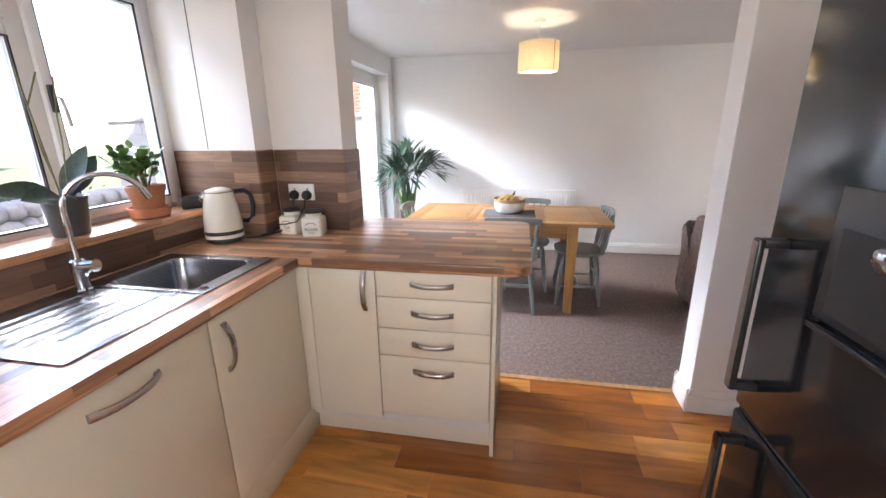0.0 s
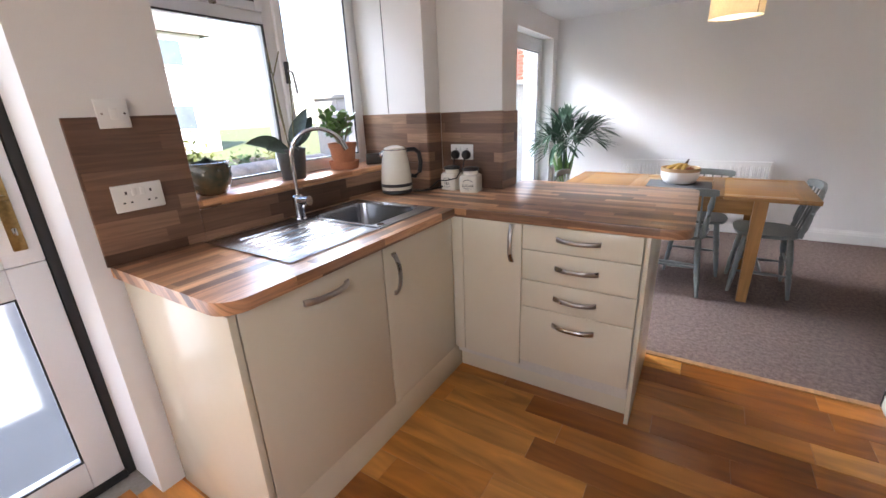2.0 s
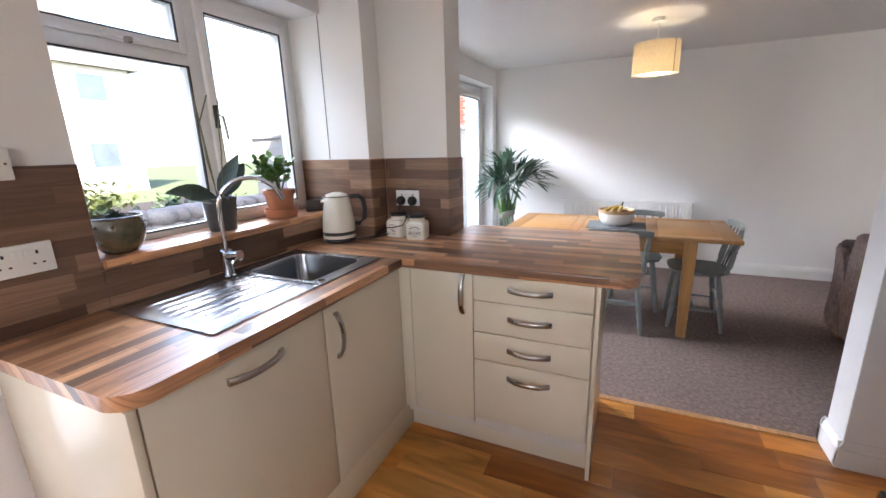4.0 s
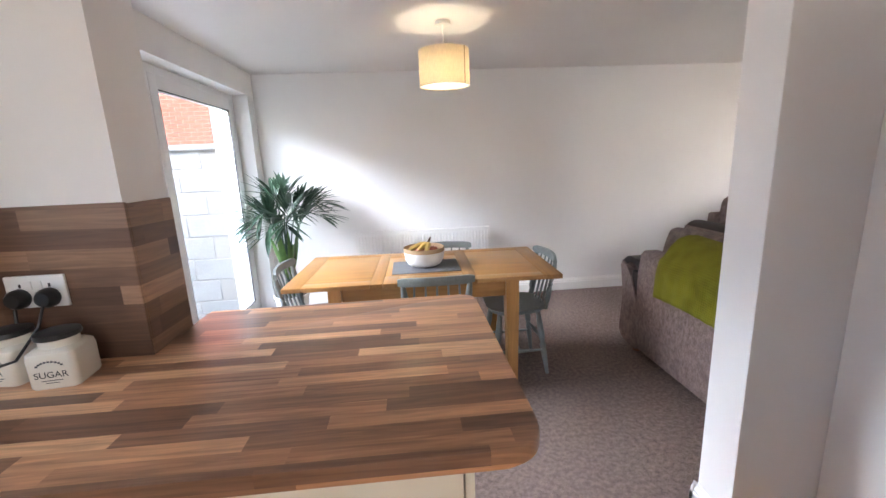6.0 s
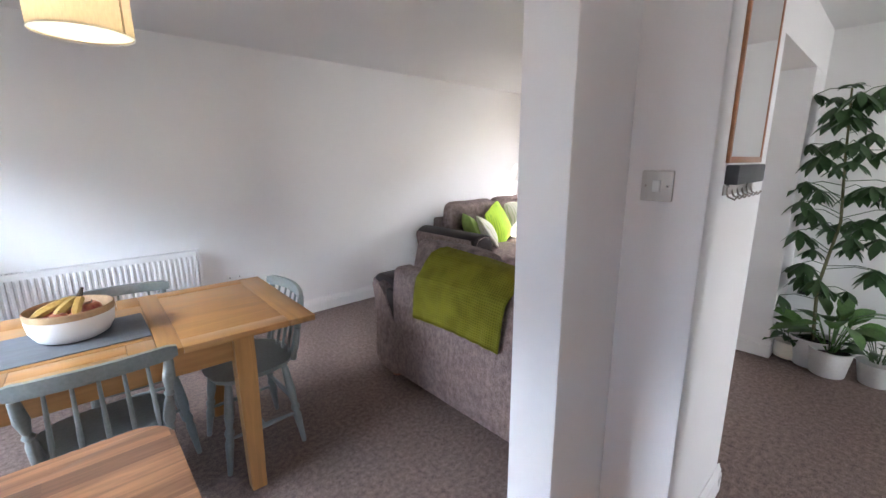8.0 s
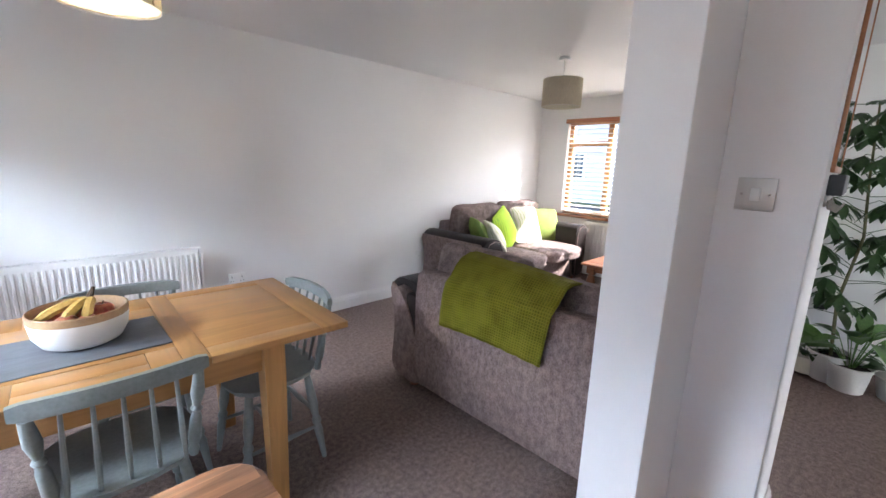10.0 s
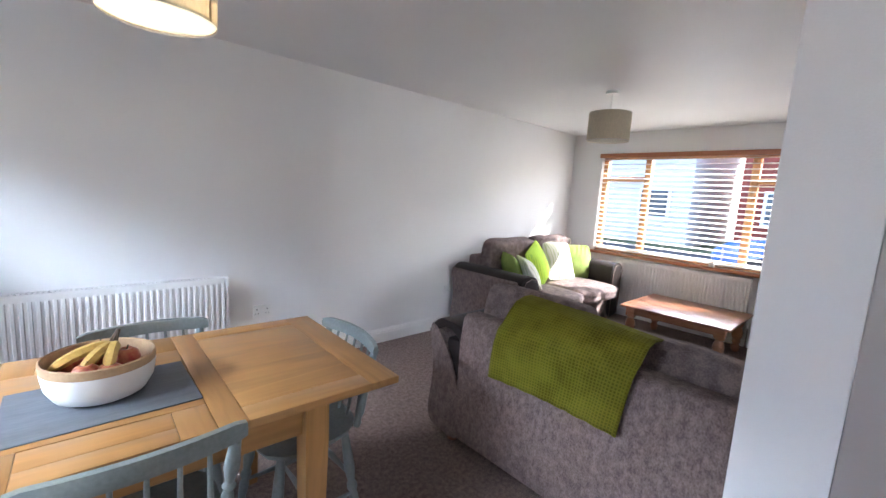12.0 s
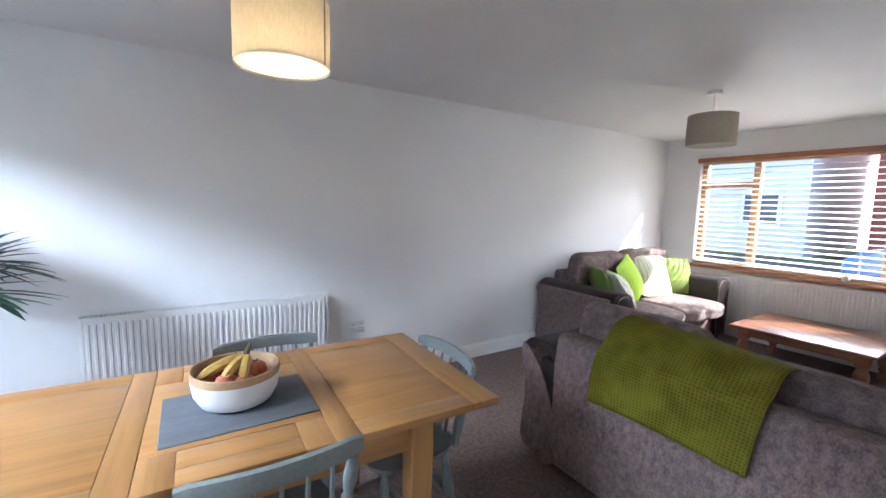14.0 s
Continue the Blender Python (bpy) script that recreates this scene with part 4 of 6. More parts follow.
# ---- plants ----
def blade(bm, base, tip, width, droop=0.0, segs=6, roll=0.0, fold=0.25, body=0.45):
    """One leaf from base to tip, widest at body, sagging by droop, slightly folded along its rib."""
    base, tip = Vector(base), Vector(tip)
    d = tip - base
    side = d.cross(Vector((0, 0, 1)))
    side = side.normalized() if side.length > 1e-5 else Vector((1, 0, 0))
    side = Matrix.Rotation(roll, 3, d.normalized()) @ side
    up = side.cross(d).normalized()
    rows = []
    for i in range(segs + 1):
        s = i / segs
        w = width / 2 * (math.sin(math.pi * min(1, s / (2 * body))) if s < body else math.cos(math.pi / 2 * (s - body) / (1 - body)) ** 0.8 if s < 1 else 0.0)
        c = base + d * s + Vector((0, 0, -droop * s * s))
        w = max(w, 0.0012)
        rows.append([bm.verts.new(c - side * w + up * w * fold), bm.verts.new(c), bm.verts.new(c + side * w + up * w * fold)])
    for a, b in zip(rows, rows[1:]):
        bm.faces.new([a[0], a[1], b[1], b[0]])
        bm.faces.new([a[1], a[2], b[2], b[1]])
    return bm


def pot(parent, profile, mat, soil_r, soil_z, label=""):
    p = part("pot", lathe(profile, 28), mat, parent, label)
    part("soil", lathe([(0, soil_z - 0.004), (soil_r, soil_z - 0.004), (soil_r, soil_z), (0, soil_z + 0.006)], 20), SOIL, p)
    return p


SZ = 1.063
ORCH = surface("dull_green_orchid_leaf", (0.05, 0.082, 0.055), (0.022, 0.034, 0.026), 10, 0.35)
t = thing("orchid", "orchid with broad leaves in a dark grey pot", "potted plant", m=pose(-1.335, 1.395, SZ))
pot(t, [(0.052, 0), (0.055, 0.004), (0.066, 0.125), (0.069, 0.13), (0.068, 0.142), (0.062, 0.142), (0.058, 0.12)], GREYPOT, 0.058, 0.125)
for a, r, h, w, dr in ((262, 0.21, 0.12, 0.085, 0.07), (280, 0.15, 0.06, 0.08, 0.04), (75, 0.13, 0.17, 0.09, 0.02), (50, 0.10, 0.19, 0.085, 0.0), (330, 0.12, 0.06, 0.07, 0.03)):
    part("leaf", blade(bmesh.new(), (0, 0, 0.13), (r * math.cos(radians(a)), r * math.sin(radians(a)), 0.13 + h), w, dr, 8, -0.9 if a > 180 else 0.9), ORCH, t)
part("stem", tube([(0, 0, 0.12), (-0.01, -0.02, 0.3), (-0.005, -0.03, 0.45), (0.01, 0.01, 0.56)], 0.003, 6), STEM, t)
part("stake", rod((0.01, -0.012, 0.12), (-0.005, -0.04, 0.57), 0.003, 6), STEM, t)
part("stem", tube([(0.01, 0.01, 0.12), (0.02, 0.03, 0.33), (0.0, 0.05, 0.42), (0.02, 0.055, 0.55)], 0.0028, 6), STEM, t)

t = thing("jade_plant", "bushy green jade plant in a terracotta pot", "potted plant", m=pose(-1.335, 1.735, SZ))
part("saucer", lathe([(0.06, 0), (0.075, 0.004), (0.082, 0.045), (0.078, 0.046), (0.07, 0.012)], 28), TERRA, t)
pot(t, [(0.05, 0.01), (0.062, 0.06), (0.07, 0.115), (0.076, 0.117), (0.077, 0.14), (0.07, 0.14), (0.066, 0.12)], TERRA, 0.066, 0.125)
rnd = random.Random(5)
stems = bmesh.new()
for k in range(9):
    a, r = rnd.uniform(0, 6.28), rnd.uniform(0.02, 0.085)
    tip = (r * math.cos(a), r * math.sin(a), 0.21 + rnd.uniform(0, 0.07))
    tube([(0.01 * math.cos(a), 0.01 * math.sin(a), 0.12), (tip[0] * 0.6, tip[1] * 0.6, 0.18), tip], 0.005, 6, stems, 0.6)
    for j in range(13):
        b = rnd.uniform(0, 6.28)
        s = Vector(tip) + Vector((rnd.uniform(-0.03, 0.03), rnd.uniform(-0.03, 0.03), rnd.uniform(-0.05, 0.02)))
        e = s + Vector((math.cos(b), math.sin(b), rnd.uniform(0.0, 0.9))) * 0.045
        part("leaf", blade(bmesh.new(), s, e, 0.03, 0.0, 4, rnd.uniform(-1, 1), 0.15, 0.55), LEAF_LIGHT, t)
part("stem", stems, STEM, t)

POTTERY = surface("glazed_olive_pottery", (0.13, 0.085, 0.042), (0.045, 0.05, 0.03), 16, 0.25, coat=0.5, bump=0.001, bump_scale=30)
t = thing("succulent", "small spiky succulent in a glazed olive pot", "potted plant", m=pose(-1.33, 0.985, SZ) @ Matrix.Scale(0.92, 4))
pot(t, [(0.045, 0), (0.058, 0.006), (0.080, 0.04), (0.091, 0.075), (0.089, 0.105), (0.082, 0.128), (0.087, 0.138), (0.081, 0.139), (0.077, 0.125)], POTTERY, 0.077, 0.122)
for k in range(46):
    a, s = k * 2.39996, math.sqrt(k / 46)
    part("leaf", blade(bmesh.new(), (0.012 * math.cos(a) * s, 0.012 * math.sin(a) * s, 0.126), (0.052 * s * math.cos(a), 0.052 * s * math.sin(a), 0.168 - 0.03 * s), 0.018, 0, 3, 0, 0.4), ORCH, t)
for k in range(10):
    a = k * 0.63
    part("stud", puffed(0.012, 0.012, 0.012, 0, 2, 2, Matrix.Translation((0.089 * math.cos(a), 0.089 * math.sin(a), 0.108))), POTTERY, t)

# ---- fridge ----
fr = thing("fridge_freezer", "tall black gloss fridge freezer with water dispenser", "fridge")
fx, fy0, fy1 = 0.930, 0.67, 1.367
part("cabinet", bbox(fx + 0.065, fy0 + 0.005, 0.02, 1.615, fy1 - 0.003, 1.79, 0.006), BLACK, fr)
up = part("door", bbox(fx, fy0, 0.645, fx + 0.06, fy1, 1.79, 0.012, 3), BLACK_GLOSS, fr)
lo = part("door", bbox(fx, fy0, 0.06, fx + 0.06, fy1, 0.630, 0.012, 3), BLACK_GLOSS, fr)
part("seal", bbox(fx + 0.012, fy0 + 0.01, 0.630, fx + 0.06, fy1 - 0.01, 0.645), GASKET, fr)
for d, a, b in ((up, 0.735, 1.155), (lo, 0.20, 0.585)):
    h = part("handle", bbox(fx - 0.068, fy1 - 0.092, a, fx - 0.052, fy1 - 0.062, b, 0.005), BLACK, d, "dark square bar handle")
    part("foot", bbox(fx - 0.053, fy1 - 0.091, b - 0.024, fx + 0.001, fy1 - 0.063, b, 0.004), BLACK, h)
    part("foot", bbox(fx - 0.053, fy1 - 0.091, a, fx + 0.001, fy1 - 0.063, a + 0.024, 0.004), BLACK, h)
    part("inlay", bbox(fx - 0.0692, fy1 - 0.089, a + 0.008, fx - 0.0682, fy1 - 0.065, b - 0.008), SATIN, h)
dp = part("dispenser", bbox(fx - 0.004, fy0 + 0.14, 1.02, fx + 0.002, fy1 - 0.215, 1.30, 0.002), BLACK, up)
part("recess", bbox(fx - 0.0055, fy0 + 0.17, 1.04, fx - 0.0045, fy1 - 0.245, 1.22), GASKET, dp)
part("tray", bbox(fx - 0.022, fy0 + 0.15, 1.000, fx - 0.002, fy1 - 0.225, 1.014, 0.005), BLACK_GLOSS, dp)
part("chute", puffed(0.03, 0.06, 0.05, 0.1, 3, 3, Matrix.Translation((fx - 0.018, (fy0 + fy1) / 2 - 0.03, 1.19))), CHROME, dp)

# ---- dining room ----
TM = pose(0.195, 3.73, 0, 0, 0, -1.6)
tb = thing("dining_table", "light oak extending dining table with square legs", "table", m=TM)
HL, HW, TZ = 0.805, 0.40, 0.738


def board(name, x0, y0, x1, y1, mat, parent, z0=TZ - 0.026, z1=TZ, r=0.0013):
    return part(name, bbox(x0, y0, z0, x1, y1, z1, r), mat, parent)


g = 0.0009
for x0, x1 in ((-HL, -0.235), (0.235, HL)):
    s = -1 if x0 < 0 else 1
    end0, end1 = (x0, x0 + 0.11) if s < 0 else (x1 - 0.11, x1)
    inn0, inn1 = (x1 - 0.075, x1) if s < 0 else (x0, x0 + 0.075)
    board("end_board", end0, -HW, end1 - g, HW, OAK_Y, tb) if s < 0 else board("end_board", end0 + g, -HW, end1, HW, OAK_Y, tb)
    board("cross_board", inn0 + g, -HW, inn1 - g, HW, OAK_Y, tb)
    a, b = (end1, inn0) if s < 0 else (inn1, end0)
    board("side_board", a, -HW, b, -HW + 0.085 - g, OAK, tb)
    board("side_board", a, HW - 0.085 + g, b, HW, OAK, tb)
    board("panel", a + g, -HW + 0.085 + g, b - g, HW - 0.085 - g, OAK, tb, z1=TZ - 0.0006)
for y0, y1 in ((-HW, -HW + 0.16), (HW - 0.16, HW)):
    board("leaf_frame", -0.234, y0, -0.15, y1, OAK_Y, tb)
    board("leaf_frame", 0.15, y0, 0.234, y1, OAK_Y, tb)
board("leaf_rail", -0.149, -HW, 0.149, -HW + 0.07, OAK, tb)
board("leaf_panel", -0.149, -HW + 0.0715, 0.149, -0.2415, OAK, tb, z1=TZ - 0.0006)
board("leaf_rail", -0.234, -0.239, 0.234, 0.239, OAK, tb)
board("leaf_panel", -0.149, 0.2415, 0.149, HW - 0.0715, OAK, tb, z1=TZ - 0.0006)
board("leaf_rail", -0.149, HW - 0.07, 0.149, HW, OAK, tb)
LGX, LGY = 0.515, 0.345
for sx in (-1, 1):
    for sy in (-1, 1):
        bm = bmesh.new()
        q = [[bm.verts.new((sx * LGX + a * k, sy * LGY + b * k, z)) for a, b in ((-1, -1), (1, -1), (1, 1), (-1, 1))] for k, z in ((0.030, 0.0), (0.034, 0.35), (0.038, 0.60), (0.038, TZ - 0.026))]
        for a, b in zip(q, q[1:]):
            for i in range(4):
                bm.faces.new([a[i], a[(i + 1) % 4], b[(i + 1) % 4], b[i]])
        bm.faces.new(q[0][::-1])
        bm.faces.new(q[-1])
        bmesh.ops.bevel(bm, geom=[e for e in bm.edges if abs(e.verts[0].co.z - e.verts[1].co.z) > 0.05], offset=0.004, segments=2, affect="EDGES")
        part("leg", bm, OAK_Z, tb)
for sy in (-1, 1):
    part("apron", bbox(-LGX + 0.038, sy * LGY - 0.012, TZ - 0.125, LGX - 0.038, sy * LGY + 0.012, TZ - 0.027, 0.002), OAK, tb)
for sx in (-1, 1):
    part("apron", bbox(sx * LGX - 0.012, -LGY + 0.038, TZ - 0.125, sx * LGX + 0.012, LGY - 0.038, TZ - 0.027, 0.002), OAK_Y, tb)


def chair(m, label):
    """A painted spindle-back chair; its back is at -y, it faces +y."""
    t = thing("dining_chair", label, "chair", "chairs round the table", m)
    seat = bmesh.new()
    n = 20
    lo, hi = [], []
    for i in range(n):
        a = 2 * math.pi * i / n
        c, s = math.cos(a), math.sin(a)
        k = (abs(c) ** 3.2 + abs(s) ** 3.2) ** (-1 / 3.2)
        w = 0.20 + 0.018 * s
        lo.append(seat.verts.new((c * k * w * 0.93, s * k * 0.185, 0.425)))
        hi.append(seat.verts.new((c * k * w, s * k * 0.20, 0.452)))
    mid = [seat.verts.new((v.co.x * 0.7, v.co.y * 0.7, 0.446)) for v in hi]
    for i in range(n):
        j = (i + 1) % n
        seat.faces.new([lo[i], lo[j], hi[j], hi[i]])
        seat.faces.new([hi[i], hi[j], mid[j], mid[i]])
    seat.faces.new(lo[::-1])
    seat.faces.new(mid)
    part("seat", seat, CHAIRG, t)
    legp = ((0.55, 0), (0.62, 0.03), (0.8, 0.18), (1.05, 0.34), (0.75, 0.40), (1.1, 0.43), (1.1, 0.47), (0.75, 0.50), (1.15, 0.62), (1.0, 0.82), (0.75, 1.0))
    feet = {}
    for sx in (-1, 1):
        for sy in (-1, 1):
            top_, foot = Vector((sx * 0.135, sy * 0.125, 0.428)), Vector((sx * 0.185, sy * 0.175, 0.0))
            feet[sx, sy] = (foot, top_)
            part("leg", rod(foot, top_, 0.0185, 12, prof=legp), CHAIRG, t)
    bel = ((0.7, 0), (0.9, 0.25), (1.3, 0.5), (0.9, 0.75), (0.7, 1))
    for sx in (-1, 1):
        a, b = (feet[sx, -1][0].lerp(feet[sx, -1][1], 0.38), feet[sx, 1][0].lerp(feet[sx, 1][1], 0.38))
        part("stretcher", rod(a, b, 0.010, 10, prof=bel), CHAIRG, t)
        feet[sx, 0] = a.lerp(b, 0.5)
    part("stretcher", rod(feet[-1, 0], feet[1, 0], 0.010, 10, prof=bel), CHAIRG, t)
    part("stretcher", rod(feet[-1, -1][0].lerp(feet[-1, -1][1], 0.55), feet[1, -1][0].lerp(feet[1, -1][1], 0.55), 0.010, 10, prof=bel), CHAIRG, t)

    def rail(s):          # the middle of the top rail at s from -1 to 1
        return Vector((0.205 * s, -0.245 + 0.035 * s * s - 0.0, 0.766 + 0.006 * (1 - s * s)))

    bm, rows = bmesh.new(), []
    for i in range(17):
        s = i / 8 - 1
        c, hh = rail(s * 1.04), 0.024 if abs(s) < 0.9 else 0.017
        rows.append([bm.verts.new(c + Vector((0, y, z))) for y, z in ((-0.010, -hh), (0.010, -hh), (0.013, 0), (0.009, hh), (-0.009, hh), (-0.013, 0))])
    for a, b in zip(rows, rows[1:]):
        for j in range(6):
            bm.faces.new([a[j], a[(j + 1) % 6], b[(j + 1) % 6], b[j]])
    bm.faces.new(rows[0])
    bm.faces.new(rows[-1][::-1])
    part("top_rail", bm, CHAIRG, t)
    post = ((0.8, 0), (1.0, 0.06), (0.7, 0.12), (1.15, 0.2), (1.0, 0.45), (0.65, 0.52), (1.05, 0.56), (0.65, 0.6), (1.2, 0.75), (0.9, 0.95), (0.8, 1))
    for s in (-1, 1):
        part("back_post", rod((s * 0.160, -0.165, 0.445), rail(s * 0.90) - Vector((0, 0, 0.022)), 0.0165, 12, prof=post), CHAIRG, t)
    for s in (-0.6, -0.3, 0.0, 0.3, 0.6):
        part("spindle", rod((s * 0.23, -0.172, 0.445), rail(s) - Vector((0, 0, 0.024)), 0.0072, 8, prof=((0.8, 0), (1.2, 0.35), (0.9, 0.7), (0.75, 1))), CHAIRG, t)
    return t


chair(pose(0.250, 3.455, 0), "grey-green painted spindle-back chair at the table's long side")
chair(pose(0.370, 3.945, 0, 0, 0, 180), "grey-green painted spindle-back chair by the radiator")
chair(pose(0.798, 3.695, 0, 0, 0, 90), "grey-green painted spindle-back chair at the table's end")
chair(pose(-0.490, 3.730, 0, 0, 0, -90), "grey-green painted spindle-back chair beside the palm")

mat_ = tagged(part("placemat", bbox(-0.005, 3.518, TZ + 0.0005, 0.425, 3.838, TZ + 0.0045, 0.0015, 1), SLATE, None), "grey woven placemat on the oak table", "placemat")
fb = thing("fruit_bowl", "white stoneware bowl with tan inside and rim", "bowl", m=pose(0.205, 3.715, TZ + 0.0045))
part("outside", lathe([(0.0, 0.0), (0.085, 0.0), (0.108, 0.012), (0.126, 0.045), (0.132, 0.085), (0.1325, 0.094)], 40, caps=False), WHITEBOWL, fb)
part("inside", lathe([(0.1325, 0.0945), (0.134, 0.105), (0.134, 0.118), (0.130, 0.121), (0.126, 0.118), (0.122, 0.08), (0.10, 0.03), (0.0, 0.018)], 40, caps=False), TANBOWL, fb)
BANANA = surface("ripe_banana", (0.62, 0.42, 0.10), (0.34, 0.20, 0.05), 22, 0.5, spread=0.2)
APPLE = surface("red_apple", (0.36, 0.045, 0.035), (0.50, 0.22, 0.10), 12, 0.3)
PEACH = surface("peach_skin", (0.58, 0.22, 0.13), (0.46, 0.12, 0.09), 12, 0.6)
STALK = surface("brown_stalk", (0.08, 0.05, 0.025), None, 30, 0.7)


def fruit(name, label, at, r, mat):
    t = thing(name, label, name, "fruit in the bowl", pose(0.205 + at[0], 3.715 + at[1], TZ + 0.0045 + at[2]))
    part("flesh", lathe([(0.0, -0.86 * r), (0.45 * r, -0.88 * r), (0.85 * r, -0.5 * r), (r, 0.05 * r), (0.82 * r, 0.6 * r), (0.45 * r, 0.86 * r), (0.12 * r, 0.80 * r), (0.0, 0.72 * r)], 20), mat, t)
    part("stalk", rod((0, 0, 0.7 * r), (0.005, 0.002, 1.1 * r), 0.002, 6), STALK, t)


fruit("apple", "red apple in the fruit bowl", (0.062, 0.02, 0.085), 0.036, APPLE)
fruit("apple", "red apple in the fruit bowl", (-0.06, 0.045, 0.075), 0.036, APPLE)
fruit("apple", "red apple in the fruit bowl", (0.015, -0.06, 0.075), 0.035, APPLE)
fruit("apple", "red apple in the fruit bowl", (-0.035, -0.055, 0.085), 0.033, APPLE)
fruit("peach", "pink peach in the fruit bowl", (0.0, 0.045, 0.108), 0.036, PEACH)
stalk = Vector((0.245, 3.735, TZ + 0.152))
for k, (a, reach) in enumerate(((186, 0.160), (222, 0.125), (252, 0.095))):
    t = thing("banana", "yellow banana in the fruit bowl", "banana", "fruit in the bowl")
    d = Vector((math.cos(radians(a)), math.sin(radians(a)), 0))
    pts = [stalk + d * reach * s + Vector((0, 0, -0.008 - 0.055 * s + 0.016 * math.sin(s * 3.1))) for s in [i / 9 for i in range(10)]]
    bm, rows = bmesh.new(), []
    for i, p in enumerate(pts):
        s = i / 9
        r = 0.0160 * (0.35 + 0.65 * min(1, s * 4)) * (1 if s < 0.85 else 0.7 if s < 0.95 else 0.35)
        dd = (pts[min(9, i + 1)] - pts[max(0, i - 1)]).normalized()
        sd = dd.cross(Vector((0, 0, 1))).normalized()
        u2 = sd.cross(dd)
        rows.append([bm.verts.new(p + sd * r * math.cos(j * math.pi / 3) + u2 * r * math.sin(j * math.pi / 3)) for j in range(6)])
    for q, w in zip(rows, rows[1:]):
        for j in range(6):
            bm.faces.new([q[j], q[(j + 1) % 6], w[(j + 1) % 6], w[j]])
    bm.faces.new(rows[0][::-1])
    bm.faces.new(rows[-1])
    part("skin", bm, BANANA, t)
    part("stalk", rod(stalk + Vector((0.006, 0.004, 0.030)), pts[1], 0.005, 6), STALK, t)


def radiator(y_or_x, a, b, z0, z1, face, label):
    """A ribbed panel radiator. face 'y': on the wall at y, facing -y; face 'x': on the wall at x, facing -x."""
    L, H, T = b - a, z1 - z0, 0.085
    m = pose((a + b) / 2, y_or_x, z0) if face == "y" else pose(y_or_x, (a + b) / 2, z0, 0, 0, -90)
    t = thing("radiator", label, "radiator", m=m)
    n = round(L / 0.033)
    bm = bmesh.new()
    prev = None
    for i in range(n):
        x = -L / 2 + 0.02 + (L - 0.04) * i / n
        w = (L - 0.04) / n
        for dx, dy in ((0.0, 0.0), (0.22, 0.0), (0.36, -0.009), (0.72, -0.009), (0.86, 0.0)):
            col = [bm.verts.new((x + w * dx, -T + dy * k, z)) for z, k in ((0.012, 0), (0.04, 0), (0.06, 1), (H - 0.06, 1), (H - 0.04, 0), (H - 0.012, 0))]
            if prev:
                for p in range(5):
                    bm.faces.new([prev[p], col[p], col[p + 1], prev[p + 1]])
            prev = col
    part("front_panel", bm, RAD, t)
    part("back_panel", bbox(-L / 2 + 0.01, -0.045, 0.01, L / 2 - 0.01, -0.035, H - 0.02, 0.003), RAD, t)
    part("side_cover", bbox(-L / 2, -T - 0.002, 0.012, -L / 2 + 0.02, -0.03, H, 0.003), RAD, t)
    part("side_cover", bbox(L / 2 - 0.02, -T - 0.002, 0.012, L / 2, -0.03, H, 0.003), RAD, t)
    gr = bmesh.new()
    box(gr, -L / 2 + 0.02, -T - 0.002, H - 0.012, L / 2 - 0.02, -T + 0.012, H)
    box(gr, -L / 2 + 0.02, -0.045, H - 0.012, L / 2 - 0.02, -0.03, H)
    k = round(L / 0.022)
    for i in range(k):
        x = -L / 2 + 0.03 + (L - 0.06) * i / (k - 1)
        box(gr, x - 0.004, -T + 0.012, H - 0.006, x + 0.004, -0.045, H)
    part("top_grille", gr, RAD, t)
    v = part("valve", lathe([(0.012, 0), (0.014, 0.01), (0.014, 0.03), (0.018, 0.035), (0.018, 0.085), (0.014, 0.09), (0, 0.09)], 14, (L / 2 + 0.03, -0.06, 0.01)), PLASTIC, t)
    part("pipe", rod((L / 2 + 0.03, -0.06, -z0 + 0.0), (L / 2 + 0.03, -0.06, 0.012), 0.0075, 8), CHROME, t)
    part("pipe", rod((-L / 2 - 0.025, -0.06, -z0 + 0.0), (-L / 2 - 0.025, -0.06, 0.03), 0.0075, 8), CHROME, t)
    part("connector", rod((-L / 2 - 0.035, -0.06, 0.03), (-L / 2 + 0.01, -0.06, 0.03), 0.011, 8), CHROME, t)
    part("bracket", bbox(-L / 4, -0.035, 0.08, -L / 4 + 0.04, 0.0, H - 0.08, 0.002), RAD, t)
    part("bracket", bbox(L / 4, -0.035, 0.08, L / 4 + 0.04, 0.0, H - 0.08, 0.002), RAD, t)


radiator(FY, -0.43, 0.925, 0.17, 0.745, "y", "long white ribbed panel radiator on the wall")
radiator(LX, 3.05, 4.42, 0.20, 0.715, "x", "white ribbed panel radiator under the window")
socket_plate("wall_socket", "white plastic double wall socket above the skirting", (1.165, FY, 0.455), (1, 0, 0), (0, -1, 0), 0.12, 0.086)
socket_plate("wall_socket", "white plastic wall socket beside the sofa", (3.02, FY, 0.40), (1, 0, 0), (0, -1, 0), 0.086, 0.086)


def prism_disc(r, z, n=48):
    """A thin round sheet."""
    bm = bmesh.new()
    bm.faces.new([bm.verts.new((r * math.cos(2 * math.pi * i / n), r * math.sin(2 * math.pi * i / n), z)) for i in range(n)])
    return bm


